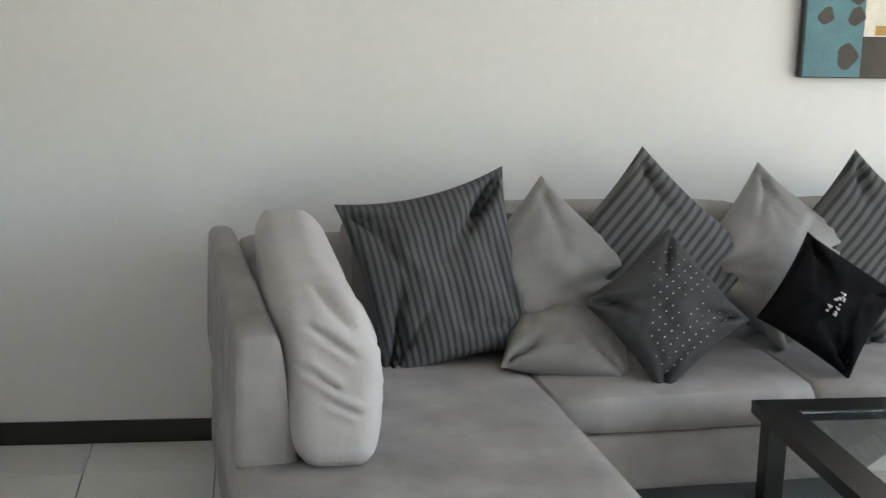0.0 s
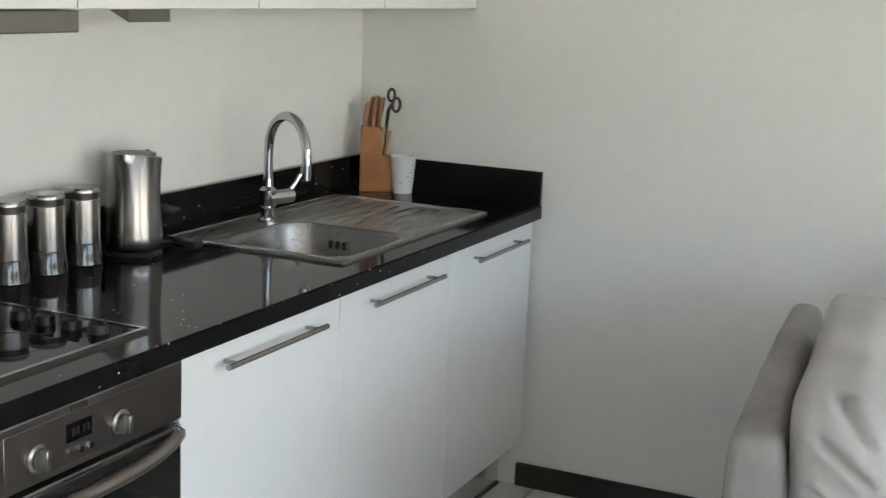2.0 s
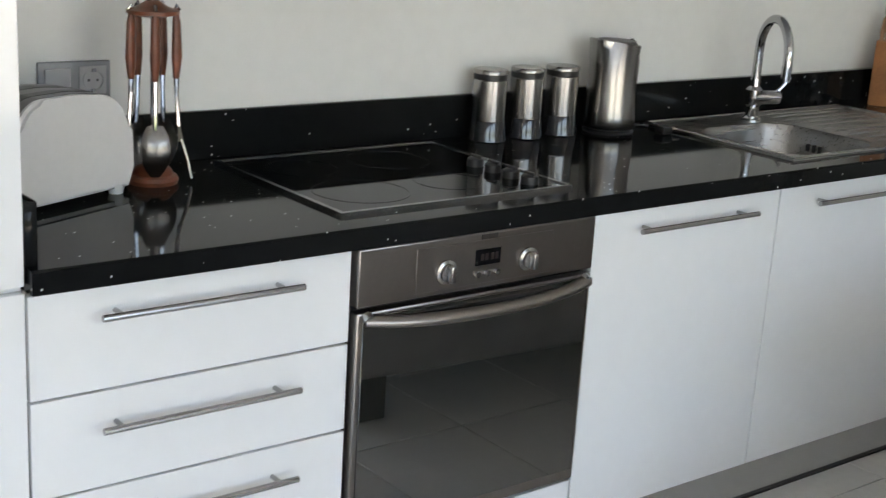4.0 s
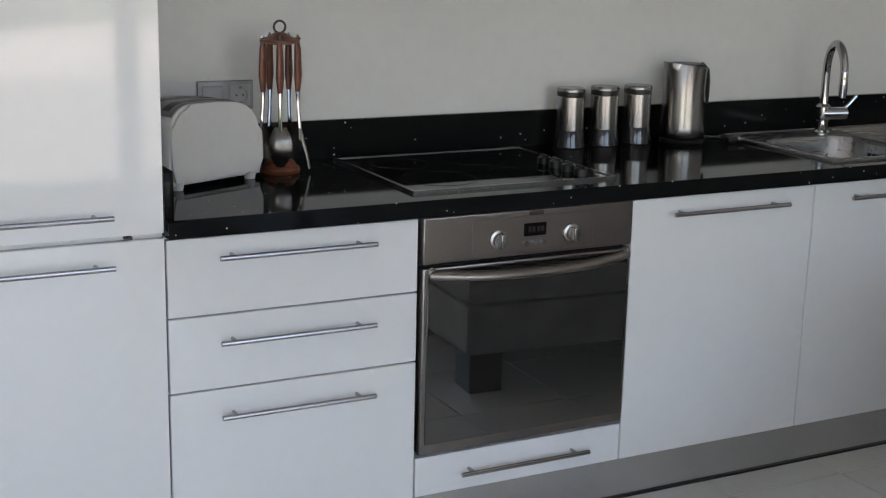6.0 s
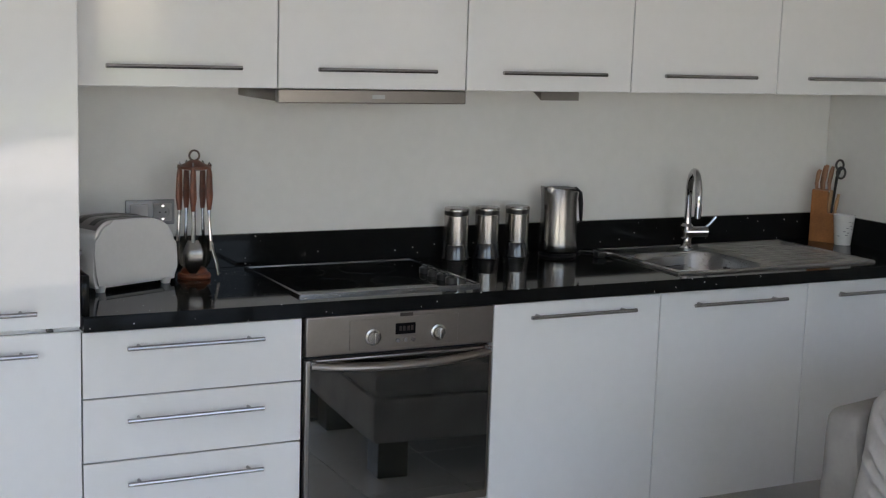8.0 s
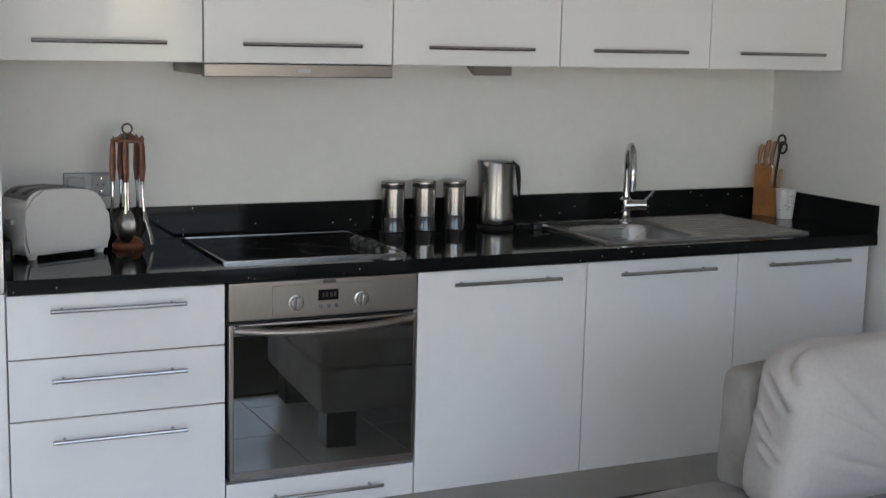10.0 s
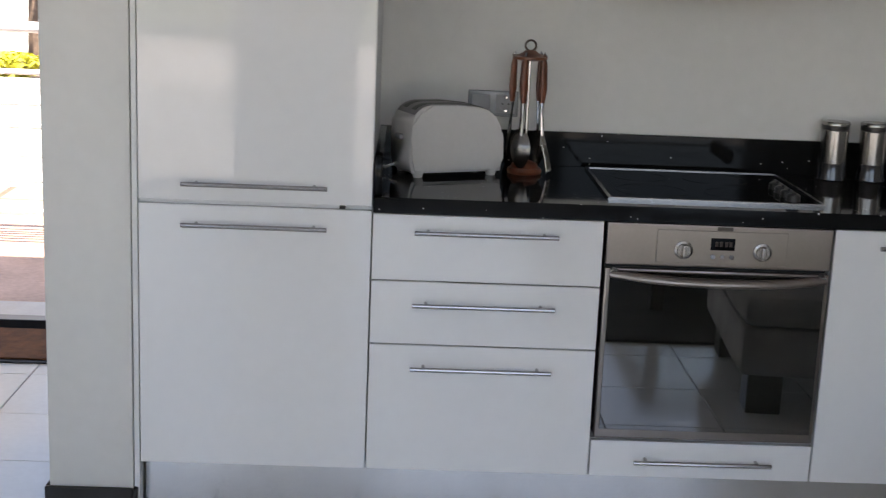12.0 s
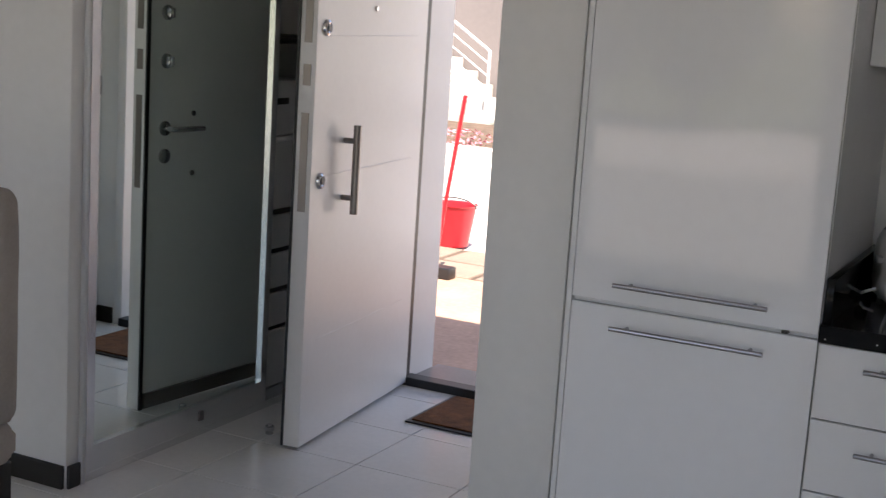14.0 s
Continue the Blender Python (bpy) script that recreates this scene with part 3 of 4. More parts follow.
part("floor_track", box((-5.28, -0.526, 0.0), (WX - 0.002, DOOR_Y - 0.002, 0.03), 0.002, 1), ALU, c)
sd = part("sliding_door", ringplate((-0.525, 0.46, 0.03, 2.46), (-0.488, 0.425, 0.115, 2.40), WX - 0.028, WX), ALU, c, "aluminium frame of the sliding door")
sd.data.transform(Matrix(((0, 0, 1, 0), (1, 0, 0, 0), (0, 1, 0, 0), (0, 0, 0, 1))))
part("mirror", box((WX - 0.02, -0.488, 0.115), (WX - 0.012, 0.425, 2.40)), MIRROR, sd, "full-height mirror")
part("door_pull", box((WX, 0.05, 0.055), (WX + 0.004, 0.075, 0.09), 0.001, 1), STEEL, sd)
# White board with the wardrobe's inner shade put into its colour
DIM = material("shaded_white_board", (0.62, 0.62, 0.61), 0.4, vary=0.03)
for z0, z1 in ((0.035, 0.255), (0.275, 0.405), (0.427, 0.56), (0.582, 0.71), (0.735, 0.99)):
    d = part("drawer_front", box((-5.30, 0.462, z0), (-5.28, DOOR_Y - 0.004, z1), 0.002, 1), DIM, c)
# Black sheet behind the drawers, added to give the gaps their shade
part("gap_shade_sheet", box((-5.33, 0.462, 0.03), (-5.302, DOOR_Y - 0.004, 0.99)), BLACKP, c)
part("shelf", box((-5.82, 0.462, 0.99), (-5.28, DOOR_Y - 0.004, 1.01)), CARCASS, c)
part("shelf", box((-5.82, 0.462, 1.36), (-5.28, DOOR_Y - 0.004, 1.38)), BLACKP, c)
c = thing("storage_box", "white box toned down for shade, with dark slot, on the wardrobe shelf", "box")
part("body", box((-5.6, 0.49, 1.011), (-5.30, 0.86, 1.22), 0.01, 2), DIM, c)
part("slot", box((-5.301, 0.60, 1.13), (-5.297, 0.70, 1.155), 0.002, 1), BLACKP, c)
c = thing("wall_switch", "grey square switch plate on the white hallway wall", "switch")
part("plate", box((STUB_L - 0.009, 0.99, 1.045), (STUB_L, 1.09, 1.13), 0.002, 1), GREYP, c)
part("rocker", box((STUB_L - 0.012, 1.0, 1.055), (STUB_L - 0.009, 1.04, 1.12), 0.001, 1), GREYP, c)
skirting("baseboard_stub_end", (STUB_L - 0.012, -0.612, 0), (STUB_R, -0.6, 0.075))
# Dark strip, built like skirting, for the shaded gap beside the plinth
skirting("stub_plinth_gap", (STUB_R, -0.612, 0), (STUB_R + 0.012, -0.532, 0.075))
skirting("baseboard_stub", (STUB_L - 0.012, -0.599, 0), (STUB_L, DOOR_Y, 0.075))
skirting("baseboard_entrance", (DR + 0.0, DOOR_Y - 0.012, 0), (STUB_L - 0.012, DOOR_Y, 0.075))
skirting("baseboard_closet_return", (-5.2, -0.6, 0), (-5.188, -0.545, 0.075))

# ---- sofa ----
def soft(lo, hi, bev, puff=0.012, seed=0, cuts=7, seg=4, fine=0):
    """An upholstered block: rounded edges and a gently uneven, puffed surface."""
    bm = box(lo, hi, bev, seg)
    bmesh.ops.subdivide_edges(bm, edges=[e for e in bm.edges if e.calc_length() > 0.12], cuts=cuts, use_grid_fill=True)
    if fine:
        bmesh.ops.subdivide_edges(bm, edges=[e for e in bm.edges if e.calc_length() > 0.035], cuts=fine, use_grid_fill=True)
    lo, hi = Vector(lo), Vector(hi)
    c, h = (lo + hi) / 2, (hi - lo) / 2
    bm.normal_update()
    for v in bm.verts:
        u = [(v.co[k] - c[k]) / h[k] for k in range(3)]
        w = 1.0
        for k in range(3):
            if abs(v.normal[k]) < 0.7:
                w *= max(0, 1 - u[k] ** 4)
        v.co += v.normal * (puff * w + 0.004 * noise.noise(v.co * 7 + Vector((seed, 0, 0))))
    return bm


# the sofa stands at a slight angle to the wall
SOFA = Matrix.Translation((-1.345, -1.505, 0)) @ Matrix.Rotation(radians(4.6), 4, "Z")
sofa = thing("corner_sofa", "grey suede corner sofa with chaise and dark block feet", "sofa", m=SOFA)
CW, END, BK, ZS = -0.862, -0.43, 1.10, 0.43
part("chaise_base", soft((END, CW, 0.15), (BK - 0.2, -0.003, 0.318), 0.02, 0.004, 1), SUEDE, sofa)
part("chaise_seat", soft((END + 0.003, CW, 0.32), (BK - 0.21, -0.002, ZS), 0.035, 0.008, 2, cuts=9), SUEDE, sofa)
bm = soft((0.0, -0.095, ZS - 0.012), (BK, 0.0, 0.737), 0.026, 0.004, 8, cuts=9)
for v in bm.verts:
    k = max(0, 0.737 - v.co.z) / 0.3
    if v.co.y < -0.05:
        v.co.y -= 0.055 * k
        v.co.y += 0.022 * (1 - k) * max(0, min(1, (v.co.x - 0.1) / 0.5))
    v.co.y -= 0.008 * (1 - k)
    v.co.z += 0.026 * (1 - k) * max(0, min(1, (v.co.x - 0.08) / 0.35))
part("arm", bm, SUEDE, sofa)
part("seat_base", soft((0.37, -2.70, 0.15), (BK - 0.2, CW - 0.004, 0.318), 0.02, 0.003, 3), SUEDE, sofa)
part("seat_cushion", soft((0.355, -1.62, 0.322), (BK - 0.21, CW - 0.006, ZS), 0.042, 0.012, 4), SUEDE, sofa)
part("seat_cushion", soft((0.355, -2.70, 0.322), (BK - 0.21, -1.624, ZS), 0.042, 0.012, 5), SUEDE, sofa)
part("backrest", soft((BK - 0.15, -2.70, 0.15), (BK, -0.09, 0.74), 0.05, 0.006, 6, cuts=9), SUEDE, sofa)
part("back_cushion", soft((BK - 0.20, -1.66, ZS - 0.01), (BK - 0.04, -0.40, 0.825), 0.06, 0.015, 7), SUEDE, sofa)
part("back_cushion", soft((BK - 0.20, -2.68, ZS - 0.01), (BK - 0.04, -1.665, 0.825), 0.06, 0.015, 8), SUEDE, sofa)
for x, y in ((END + 0.10, CW + 0.10), (END + 0.10, -0.12), (0.46, -2.60), (BK - 0.1, -2.60), (0.46, -1.0), (BK - 0.1, -0.15)):
    part("foot", box((x - 0.06, y - 0.06, 0), (x + 0.06, y + 0.06, 0.156), 0.003, 1), DARKWOOD, sofa)


def pillow(w, h, t, seed=0, n=34, pinch=0.10, wrinkle=0.010):
    """A scatter cushion in the local xz plane, with sharp pulled corners and creases."""
    bm = bmesh.new()
    rnd = random.Random(seed)
    folds = []
    for k in range(12):
        a, b = rnd.choice((-0.8, 0.8)), rnd.choice((-0.8, 0.8))
        folds.append((a, b, math.atan2(-b, -a) + rnd.uniform(-0.7, 0.7), rnd.uniform(0.035, 0.08)))
    sheets = []
    for s in (-1, 1):
        grid = []
        for i in range(n + 1):
            row = []
            for j in range(n + 1):
                u, v = -1 + 2 * i / n, -1 + 2 * j / n
                x = u * (1 - pinch * (1 - v * v) * u * u) * w / 2
                z = v * (1 - pinch * (1 - u * u) * v * v) * h / 2
                d = max(0, (1 - u * u) * (1 - v * v)) ** 0.42 * t / 2
                edge = min(1, 3 * min(1 - abs(u), 1 - abs(v)))
                k = (noise.noise(Vector((u * 2.2, v * 2.2, seed + s))) + 0.45 * noise.noise(Vector((u * 7, v * 4, seed + s)))) * wrinkle * edge
                for a, b, th, wd in folds:
                    q = (u - a) * math.sin(th) - (v - b) * math.cos(th)
                    l = (u - a) * math.cos(th) + (v - b) * math.sin(th)
                    k -= wrinkle * 1.7 * math.exp(-(q / wd) ** 2 - (l / 0.55) ** 2) * edge
                row.append((x, s * (d + k if edge > 0 else 0), z))
            grid.append(row)
        sheets.append(grid)
    vs = {}
    def vert(s, i, j):
        key = (0 if i in (0, n) or j in (0, n) else s, i, j)
        if key not in vs:
            vs[key] = bm.verts.new(sheets[s][i][j])
        return vs[key]
    for s in (0, 1):
        for i in range(n):
            for j in range(n):
                f = [vert(s, i, j), vert(s, i + 1, j), vert(s, i + 1, j + 1), vert(s, i, j + 1)]
                bm.faces.new(f if s == 0 else f[::-1])
    return bm


STRIPE = striped("grey_striped_cotton", (0.050, 0.053, 0.058), (0.115, 0.118, 0.120), 0.0205)
STRIPE2 = striped("grey_silver_stripe", (0.050, 0.052, 0.056), (0.125, 0.125, 0.125), 0.027)
SATIN = material("pale_grey_satin", (0.21, 0.204, 0.20), 0.42, vary=0.06, scale=8, bump=0.1, bump_scale=200)
CHARCOAL = material("charcoal_cloth", (0.050, 0.051, 0.053), 0.7, spec=0.2, vary=0.15, scale=20, bump=0.2, bump_scale=300)
BLACKV = material("black_velvet", (0.006, 0.006, 0.007), 0.9, spec=0.08, vary=0.3, scale=20, bump=0.2, bump_scale=300)
STUD = material("pale_dot", (0.5, 0.5, 0.5), 0.35)


def cushion(label, mat, w, h, t, m, seed, pinch=0.07, wrinkle=0.011):
    c = thing("cushion", label, "cushion", "cushions on the sofa", m)
    part("cover", pillow(w, h, t, seed, pinch=pinch, wrinkle=wrinkle), mat, c, sharp=80)
    return c


def leaning(x, y, z, roll, lean, turn=0):
    """The pose of a cushion that faces the room (-x): turned in its plane by roll, leaning back by lean."""
    return Matrix.Translation((x, y, z)) @ Matrix.Rotation(radians(-90 + turn), 4, "Z") @ Matrix.Rotation(radians(-lean), 4, "X") @ Matrix.Rotation(radians(roll), 4, "Y")


def crease(bm, folds, depth, across, near):
    """Presses sharp creases into one face of a cushion. A fold: its two ends in that face and its width; across: the face's axis."""
    bm.normal_update()
    flat = [k for k in range(3) if k != across]
    for v in bm.verts:
        if v.co[across] > near:
            continue
        at, k = Vector([v.co[q] for q in flat]), 0
        for p, q, wd in folds:
            p, q = Vector(p), Vector(q)
            u = (at - p).dot(q - p) / (q - p).length_squared
            r = ((at - p).x * (q - p).y - (at - p).y * (q - p).x) / (q - p).length
            ends = math.exp(-(2.0 * max(0, abs(u - 0.5) - 0.25)) ** 2 * 16)
            k += ends * (math.exp(-(r / wd) ** 2) - 0.55 * math.exp(-((abs(r) - 2.4 * wd) / (1.5 * wd)) ** 2))
        v.co -= v.normal * depth * k


c = thing("cushion", "plump pale grey cotton back cushion standing against the sofa arm", "cushion", "cushions on the sofa")
bm = soft((-1.385, -1.826, 0.434), (-0.56, -1.642, 0.806), 0.044, 0.018, 9, cuts=45, seg=5, fine=12)
for v in bm.verts:
    up, near = (v.co.z - 0.62) / 0.21, max(0, min(1, (-0.95 - v.co.x) / 0.40))
    v.co.y = -1.734 + (v.co.y + 1.734) * (1.12 - 0.32 * min(1.2, up * up))
    v.co.y += 0.050 * max(0, up) ** 1.5 + 0.07 * (v.co.x + 1.345)
    v.co.z += 0.072 * max(0, min(1, (v.co.x + 0.90) / 0.3)) * max(0, up)
    v.co.x += 0.085 * near * max(0, v.co.z - 0.45) / 0.37
crease(bm, [((-1.672, 0.840), (-1.790, 0.726), 0.009), ((-1.655, 0.765), (-1.795, 0.672), 0.007), ((-1.650, 0.675), (-1.750, 0.606), 0.006), ((-1.700, 0.600), (-1.795, 0.558), 0.006)], 0.012, 0, -1.23)
crease(bm, [((-1.25, 0.80), (-1.05, 0.61), 0.010), ((-1.33, 0.73), (-1.00, 0.57), 0.008), ((-1.32, 0.60), (-1.05, 0.51), 0.008)], 0.007, 1, -1.79)
part("cover", bm, LINEN, c, sharp=80)
cushion("large charcoal striped cotton cushion on the chaise", STRIPE, 0.50, 0.54, 0.17, leaning(-0.530, -2.086, 0.668, -13, 20), 11, 0.13, 0.024)
cushion("pale grey satin cushion leaning against the sofa back", SATIN, 0.42, 0.42, 0.16, leaning(-0.510, -2.400, 0.659, 42, 18), 12)
cushion("pale grey satin cushion lying low on the seat", SATIN, 0.36, 0.36, 0.14, leaning(-0.60, -2.44, 0.520, 12, 62), 19)
cushion("grey and silver striped cushion standing on its corner", STRIPE2, 0.50, 0.50, 0.16, leaning(-0.470, -2.716, 0.682, 42, 16), 13)
c = cushion("small charcoal cushion with rows of pale dots", CHARCOAL, 0.34, 0.34, 0.12, leaning(-0.730, -2.685, 0.614, 52, 28), 14)
bm = bmesh.new()
for i in range(11):
    for j in range(11):
        u, v = -0.80 + 1.6 * i / 10, -0.80 + 1.6 * j / 10
        if u + v > -0.5:
            d = ((1 - u * u) * (1 - v * v)) ** 0.42 * 0.06
            bmesh.ops.create_cube(bm, size=0.0034, matrix=Matrix.Translation((u * 0.155, -d - 0.0015, v * 0.155)))
part("dots", bm, STUD, c)
cushion("pale grey satin cushion with one corner up", SATIN, 0.42, 0.42, 0.15, leaning(-0.450, -3.100, 0.693, 38, 18), 15)
c = cushion("small black velvet cushion with a silver brooch", BLACKV, 0.31, 0.31, 0.12, leaning(-0.710, -3.164, 0.620, 36, 28), 16)
bm = bmesh.new()
rnd = random.Random(5)
for k in range(22):
    bmesh.ops.create_icosphere(bm, subdivisions=1, radius=rnd.uniform(0.004, 0.007), matrix=Matrix.Translation((rnd.uniform(-0.012, 0.02) , -0.062, rnd.uniform(-0.045, 0.03))))
part("brooch", bm, CHROME, c)
cushion("grey striped cushion at the far end of the sofa", STRIPE2, 0.46, 0.46, 0.16, leaning(-0.420, -3.402, 0.697, 42, 16), 17)

# ---- coffee table ----
TGLASS = glass("table_glass", (0.80, 0.88, 0.85))
c = thing("coffee_table", "black wooden coffee table with inset glass top", "table")
X0, X1, Y0, Y1, Z = -1.86, -1.02, -4.05, -2.835, 0.45
part("top_frame", ringplate((X0, X1, Y0, Y1), (X0 + 0.09, X1 - 0.09, Y0 + 0.09, Y1 - 0.09), Z - 0.034, Z), DARKWOOD, c)
pane = part("glass_pane", box((X0 + 0.091, Y0 + 0.091, Z - 0.012), (X1 - 0.091, Y1 - 0.091, Z - 0.004)), TGLASS, c, "clear glass pane")
for x in (X0 + 0.02, X1 - 0.075):
    for y in (Y0 + 0.02, Y1 - 0.075):
        part("leg", box((x, y, 0.013), (x + 0.055, y + 0.055, Z - 0.034), 0.003, 1), DARKWOOD, c)
part("shelf", box((X0 + 0.02, Y0 + 0.08, 0.12), (X1 - 0.02, Y1 - 0.08, 0.145), 0.002, 1), DARKWOOD, c)

DARKCLOTH = material("black_binding", (0.015, 0.015, 0.016), 0.9, vary=0.2)
RUG = material("dark_grey_rug", (0.035, 0.033, 0.033), 0.95, vary=0.45, scale=9, spec=0.1, bump=1.0, bump_scale=140)
rug = thing("rug", "dark grey woven rug under the coffee table", "rug")
bm = box((-2.30, -4.45, 0.001), (-0.98, -2.40, 0.013), 0.004, 2)
bmesh.ops.subdivide_edges(bm, edges=[e for e in bm.edges if e.calc_length() > 0.5], cuts=40, use_grid_fill=True)
for v in bm.verts:
    if v.co.z > 0.008:
        v.co.z += 0.0025 * noise.noise(v.co * 23)
part("pile", bm, RUG, rug)
part("border", ringplate((-2.306, -0.974, -4.456, -2.394), (-2.298, -0.982, -4.448, -2.402), 0.001, 0.012), DARKCLOTH, rug, "bound black edge")

# ---- things on the worktop ----
TOAST = material("warm_white_plastic", (0.68, 0.67, 0.66), 0.3, vary=0.02, coat=0.2)
TOPGREY = material("grey_metal_plate", (0.24, 0.23, 0.235), 0.38, 0.5, vary=0.06)
WOODRED = material("red_brown_wood", (0.16, 0.045, 0.02), 0.35, vary=0.25, scale=25)
BEECH = material("orange_beech", (0.36, 0.14, 0.045), 0.45, vary=0.15, scale=14, bump=0.1)
CREAM = material("cream_wood", (0.40, 0.24, 0.13), 0.45, vary=0.12, scale=18)
KNIFEW = material("red_brown_knife_wood", (0.30, 0.15, 0.085), 0.45, vary=0.15, scale=18)
PORCELAIN = material("white_porcelain", (0.80, 0.80, 0.79), 0.2, vary=0.02)
SWITCHP = material("silver_grey_plastic", (0.40, 0.40, 0.42), 0.35, vary=0.03)
PANEL = material("silver_plate", (0.22, 0.23, 0.25), 0.35, 0.6, vary=0.03)
BRONZE = material("dark_bronze", (0.10, 0.075, 0.06), 0.35, 0.8, vary=0.1)
# Canister foot: near-black colour stands in for its reflection of the worktop
FOOT_DARK = material("dark_reflection_foot", (0.020, 0.020, 0.023), 0.10, vary=0.05, spec=0.5, ior=1.6)
ZT = TOPT + 0.0005

# toaster: arched long sides, dark slotted top
c = thing("toaster", "white two-slot toaster with grey slotted top", "toaster", m=pose(-2.807, -0.205, ZT, 0, 0, 23))
prof = [(-0.132, 0.012), (0.140, 0.012), (0.145, 0.05), (0.143, 0.10)] + arc((0.055, 0.108), 0.086, 8, 82, 7) + [(0.0, 0.200)] + arc((-0.075, 0.138), 0.062, 92, 172, 6) + [(-0.140, 0.11), (-0.142, 0.05)]
bm = prism(prof, -0.075, 0.075, axis=1)
bmesh.ops.bevel(bm, geom=[e for e in bm.edges if abs(e.verts[0].co.y - e.verts[1].co.y) < 1e-6], offset=0.008, segments=4, affect="EDGES")
part("shell", bm, TOAST, c, sharp=80)
def saddle(y0, y1, lift, drop, trim):
    """A strip that follows the arched top of the toaster."""
    top = prof[5 + trim:-4 - trim]
    mid = Vector((0.0, 0.09))
    up = [mid + (Vector(p) - mid) * (1 + lift / (Vector(p) - mid).length) for p in top]
    low = [mid + (Vector(p) - mid) * (1 - drop / (Vector(p) - mid).length) for p in reversed(top)]
    return prism([tuple(p) for p in up + low], y0, y1, axis=1)


plate = part("top_plate", saddle(-0.062, 0.062, 0.0015, 0.004, 0), TOPGREY, c, "grey metal top plate")
for y in (-0.030, 0.030):
    part("slot", saddle(y - 0.012, y + 0.012, 0.0025, 0.002, 1), BLACKP, plate, "dark bread slot")
for sx in (-0.11, 0.115):
    for sy in (-0.058, 0.058):
        part("foot", lathe([(0, 0), (0.013, 0), (0.017, 0.020), (0, 0.020)], (sx, sy, 0), seg=14), TOAST, c)
part("lever", box((-0.152, -0.018, 0.10), (-0.130, 0.018, 0.115), 0.003, 2), GREYP, c)
part("cord", tube([(-0.13, 0.03, 0.03), (-0.16, 0.03, 0.02), (-0.17, 0.06, 0.006), (-0.15, 0.12, 0.005)], 0.004, seg=8), TOAST, c)

# utensil stand
c = thing("utensil_stand", "wood and steel stand hung with kitchen utensils", "utensil stand", m=pose(-2.578, -0.16, ZT))
part("base", lathe([(0, 0), (0.048, 0), (0.050, 0.008), (0.047, 0.015), (0.040, 0.018), (0.038, 0.024), (0.033, 0.030), (0.012, 0.037), (0, 0.039)], seg=32), WOODRED, c)
part("column", rod((0, 0, 0.04), (0, 0, 0.335), 0.005, seg=12), CHROME, c)
part("crown", lathe([(0, 0.322), (0.030, 0.322), (0.050, 0.327), (0.050, 0.334), (0.030, 0.340), (0.014, 0.350), (0, 0.352)], seg=28), WOODRED, c)
bm = tube([(0.015 * math.cos(a), 0, 0.364 + 0.015 * math.sin(a)) for a in (2 * math.pi * k / 20 for k in range(20))] + [(0.015, 0, 0.364)], 0.003, seg=8)
part("ring", bm, BRONZE, c)
kinds = ["skimmer", "turner", "ladle", "fork", "spoon"]
for k, kind in enumerate(kinds):
    ang = radians((178, 40, 105, 335, 250)[k])
    ux, uy = math.cos(ang), math.sin(ang)
    r = 0.038
    def at_(rr, z, side=0.0):
        return (ux * rr - uy * side, uy * rr + ux * side, z)
    u = part("utensil", tube([at_(r + 0.004, 0.338), at_(r + 0.006, 0.31), at_(r + 0.007, 0.245), at_(r + 0.006, 0.205)], [0.006, 0.0105, 0.013, 0.008], seg=12, flat=0.75), WOODRED, c, "wooden-handled steel " + kind)
    part("shank", tube([at_(r + 0.006, 0.207), at_(r + 0.007, 0.17), at_(r + 0.011, 0.112)], [0.006, 0.0042, 0.0055], seg=8), CHROME, u)
    part("hook", tube([at_(r, 0.330), at_(r + 0.006, 0.345), at_(r + 0.012, 0.335)], 0.003, seg=8), CHROME, u)
    bm = bmesh.new()
    if kind == "fork":
        tube([at_(r + 0.011, 0.115), at_(r + 0.016, 0.085)], [0.006, 0.016], seg=10, bm=bm, flat=0.3)
        for s in (-0.014, -0.005, 0.005, 0.014):
            tube([at_(r + 0.016, 0.088, s * 0.8), at_(r + 0.028, 0.05, s), at_(r + 0.036, 0.012, s * 1.1)], 0.0028, seg=6, bm=bm)
    else:
        w = {"skimmer": 0.030, "turner": 0.028, "ladle": 0.028, "spoon": 0.029}[kind]
        rows = []
        for i in range(9):
            v = i / 8
            z = 0.120 - 0.100 * v
            half = w * math.sin(math.pi * min(0.97, 0.10 + 0.86 * v)) ** 0.6
            rows.append([at_(r + 0.009 + 0.014 * math.sin(math.pi * v) - 0.012 * (s / w) ** 2 * 0.6, z, s) for s in (half * q for q in (-1, -0.6, -0.2, 0.2, 0.6, 1))])
        vv = [[bm.verts.new(p) for p in row] for row in rows]
        for a, b in zip(vv, vv[1:]):
            for p in range(5):
                bm.faces.new((a[p], a[p + 1], b[p + 1], b[p]))
        bmesh.ops.solidify(bm, geom=bm.faces[:], thickness=0.0015)
    part("head", bm, STEEL_V, u)

# three canisters
can = thing("canister", "polished steel storage canister with black sealed lid", "canister", "three canisters")
part("body", lathe([(0, 0.002), (0.039, 0.002), (0.0405, 0.050), (0.0405, 0.146), (0.039, 0.148)], seg=40), STEEL_V, can)
part("gasket", lathe([(0.038, 0.147), (0.0405, 0.149), (0.0405, 0.161), (0.038, 0.162)], seg=40), BLACKP, can)
part("lid", lathe([(0.038, 0.161), (0.0415, 0.162), (0.0415, 0.168), (0.039, 0.172), (0.0, 0.173)], seg=40), STEEL_V, can)
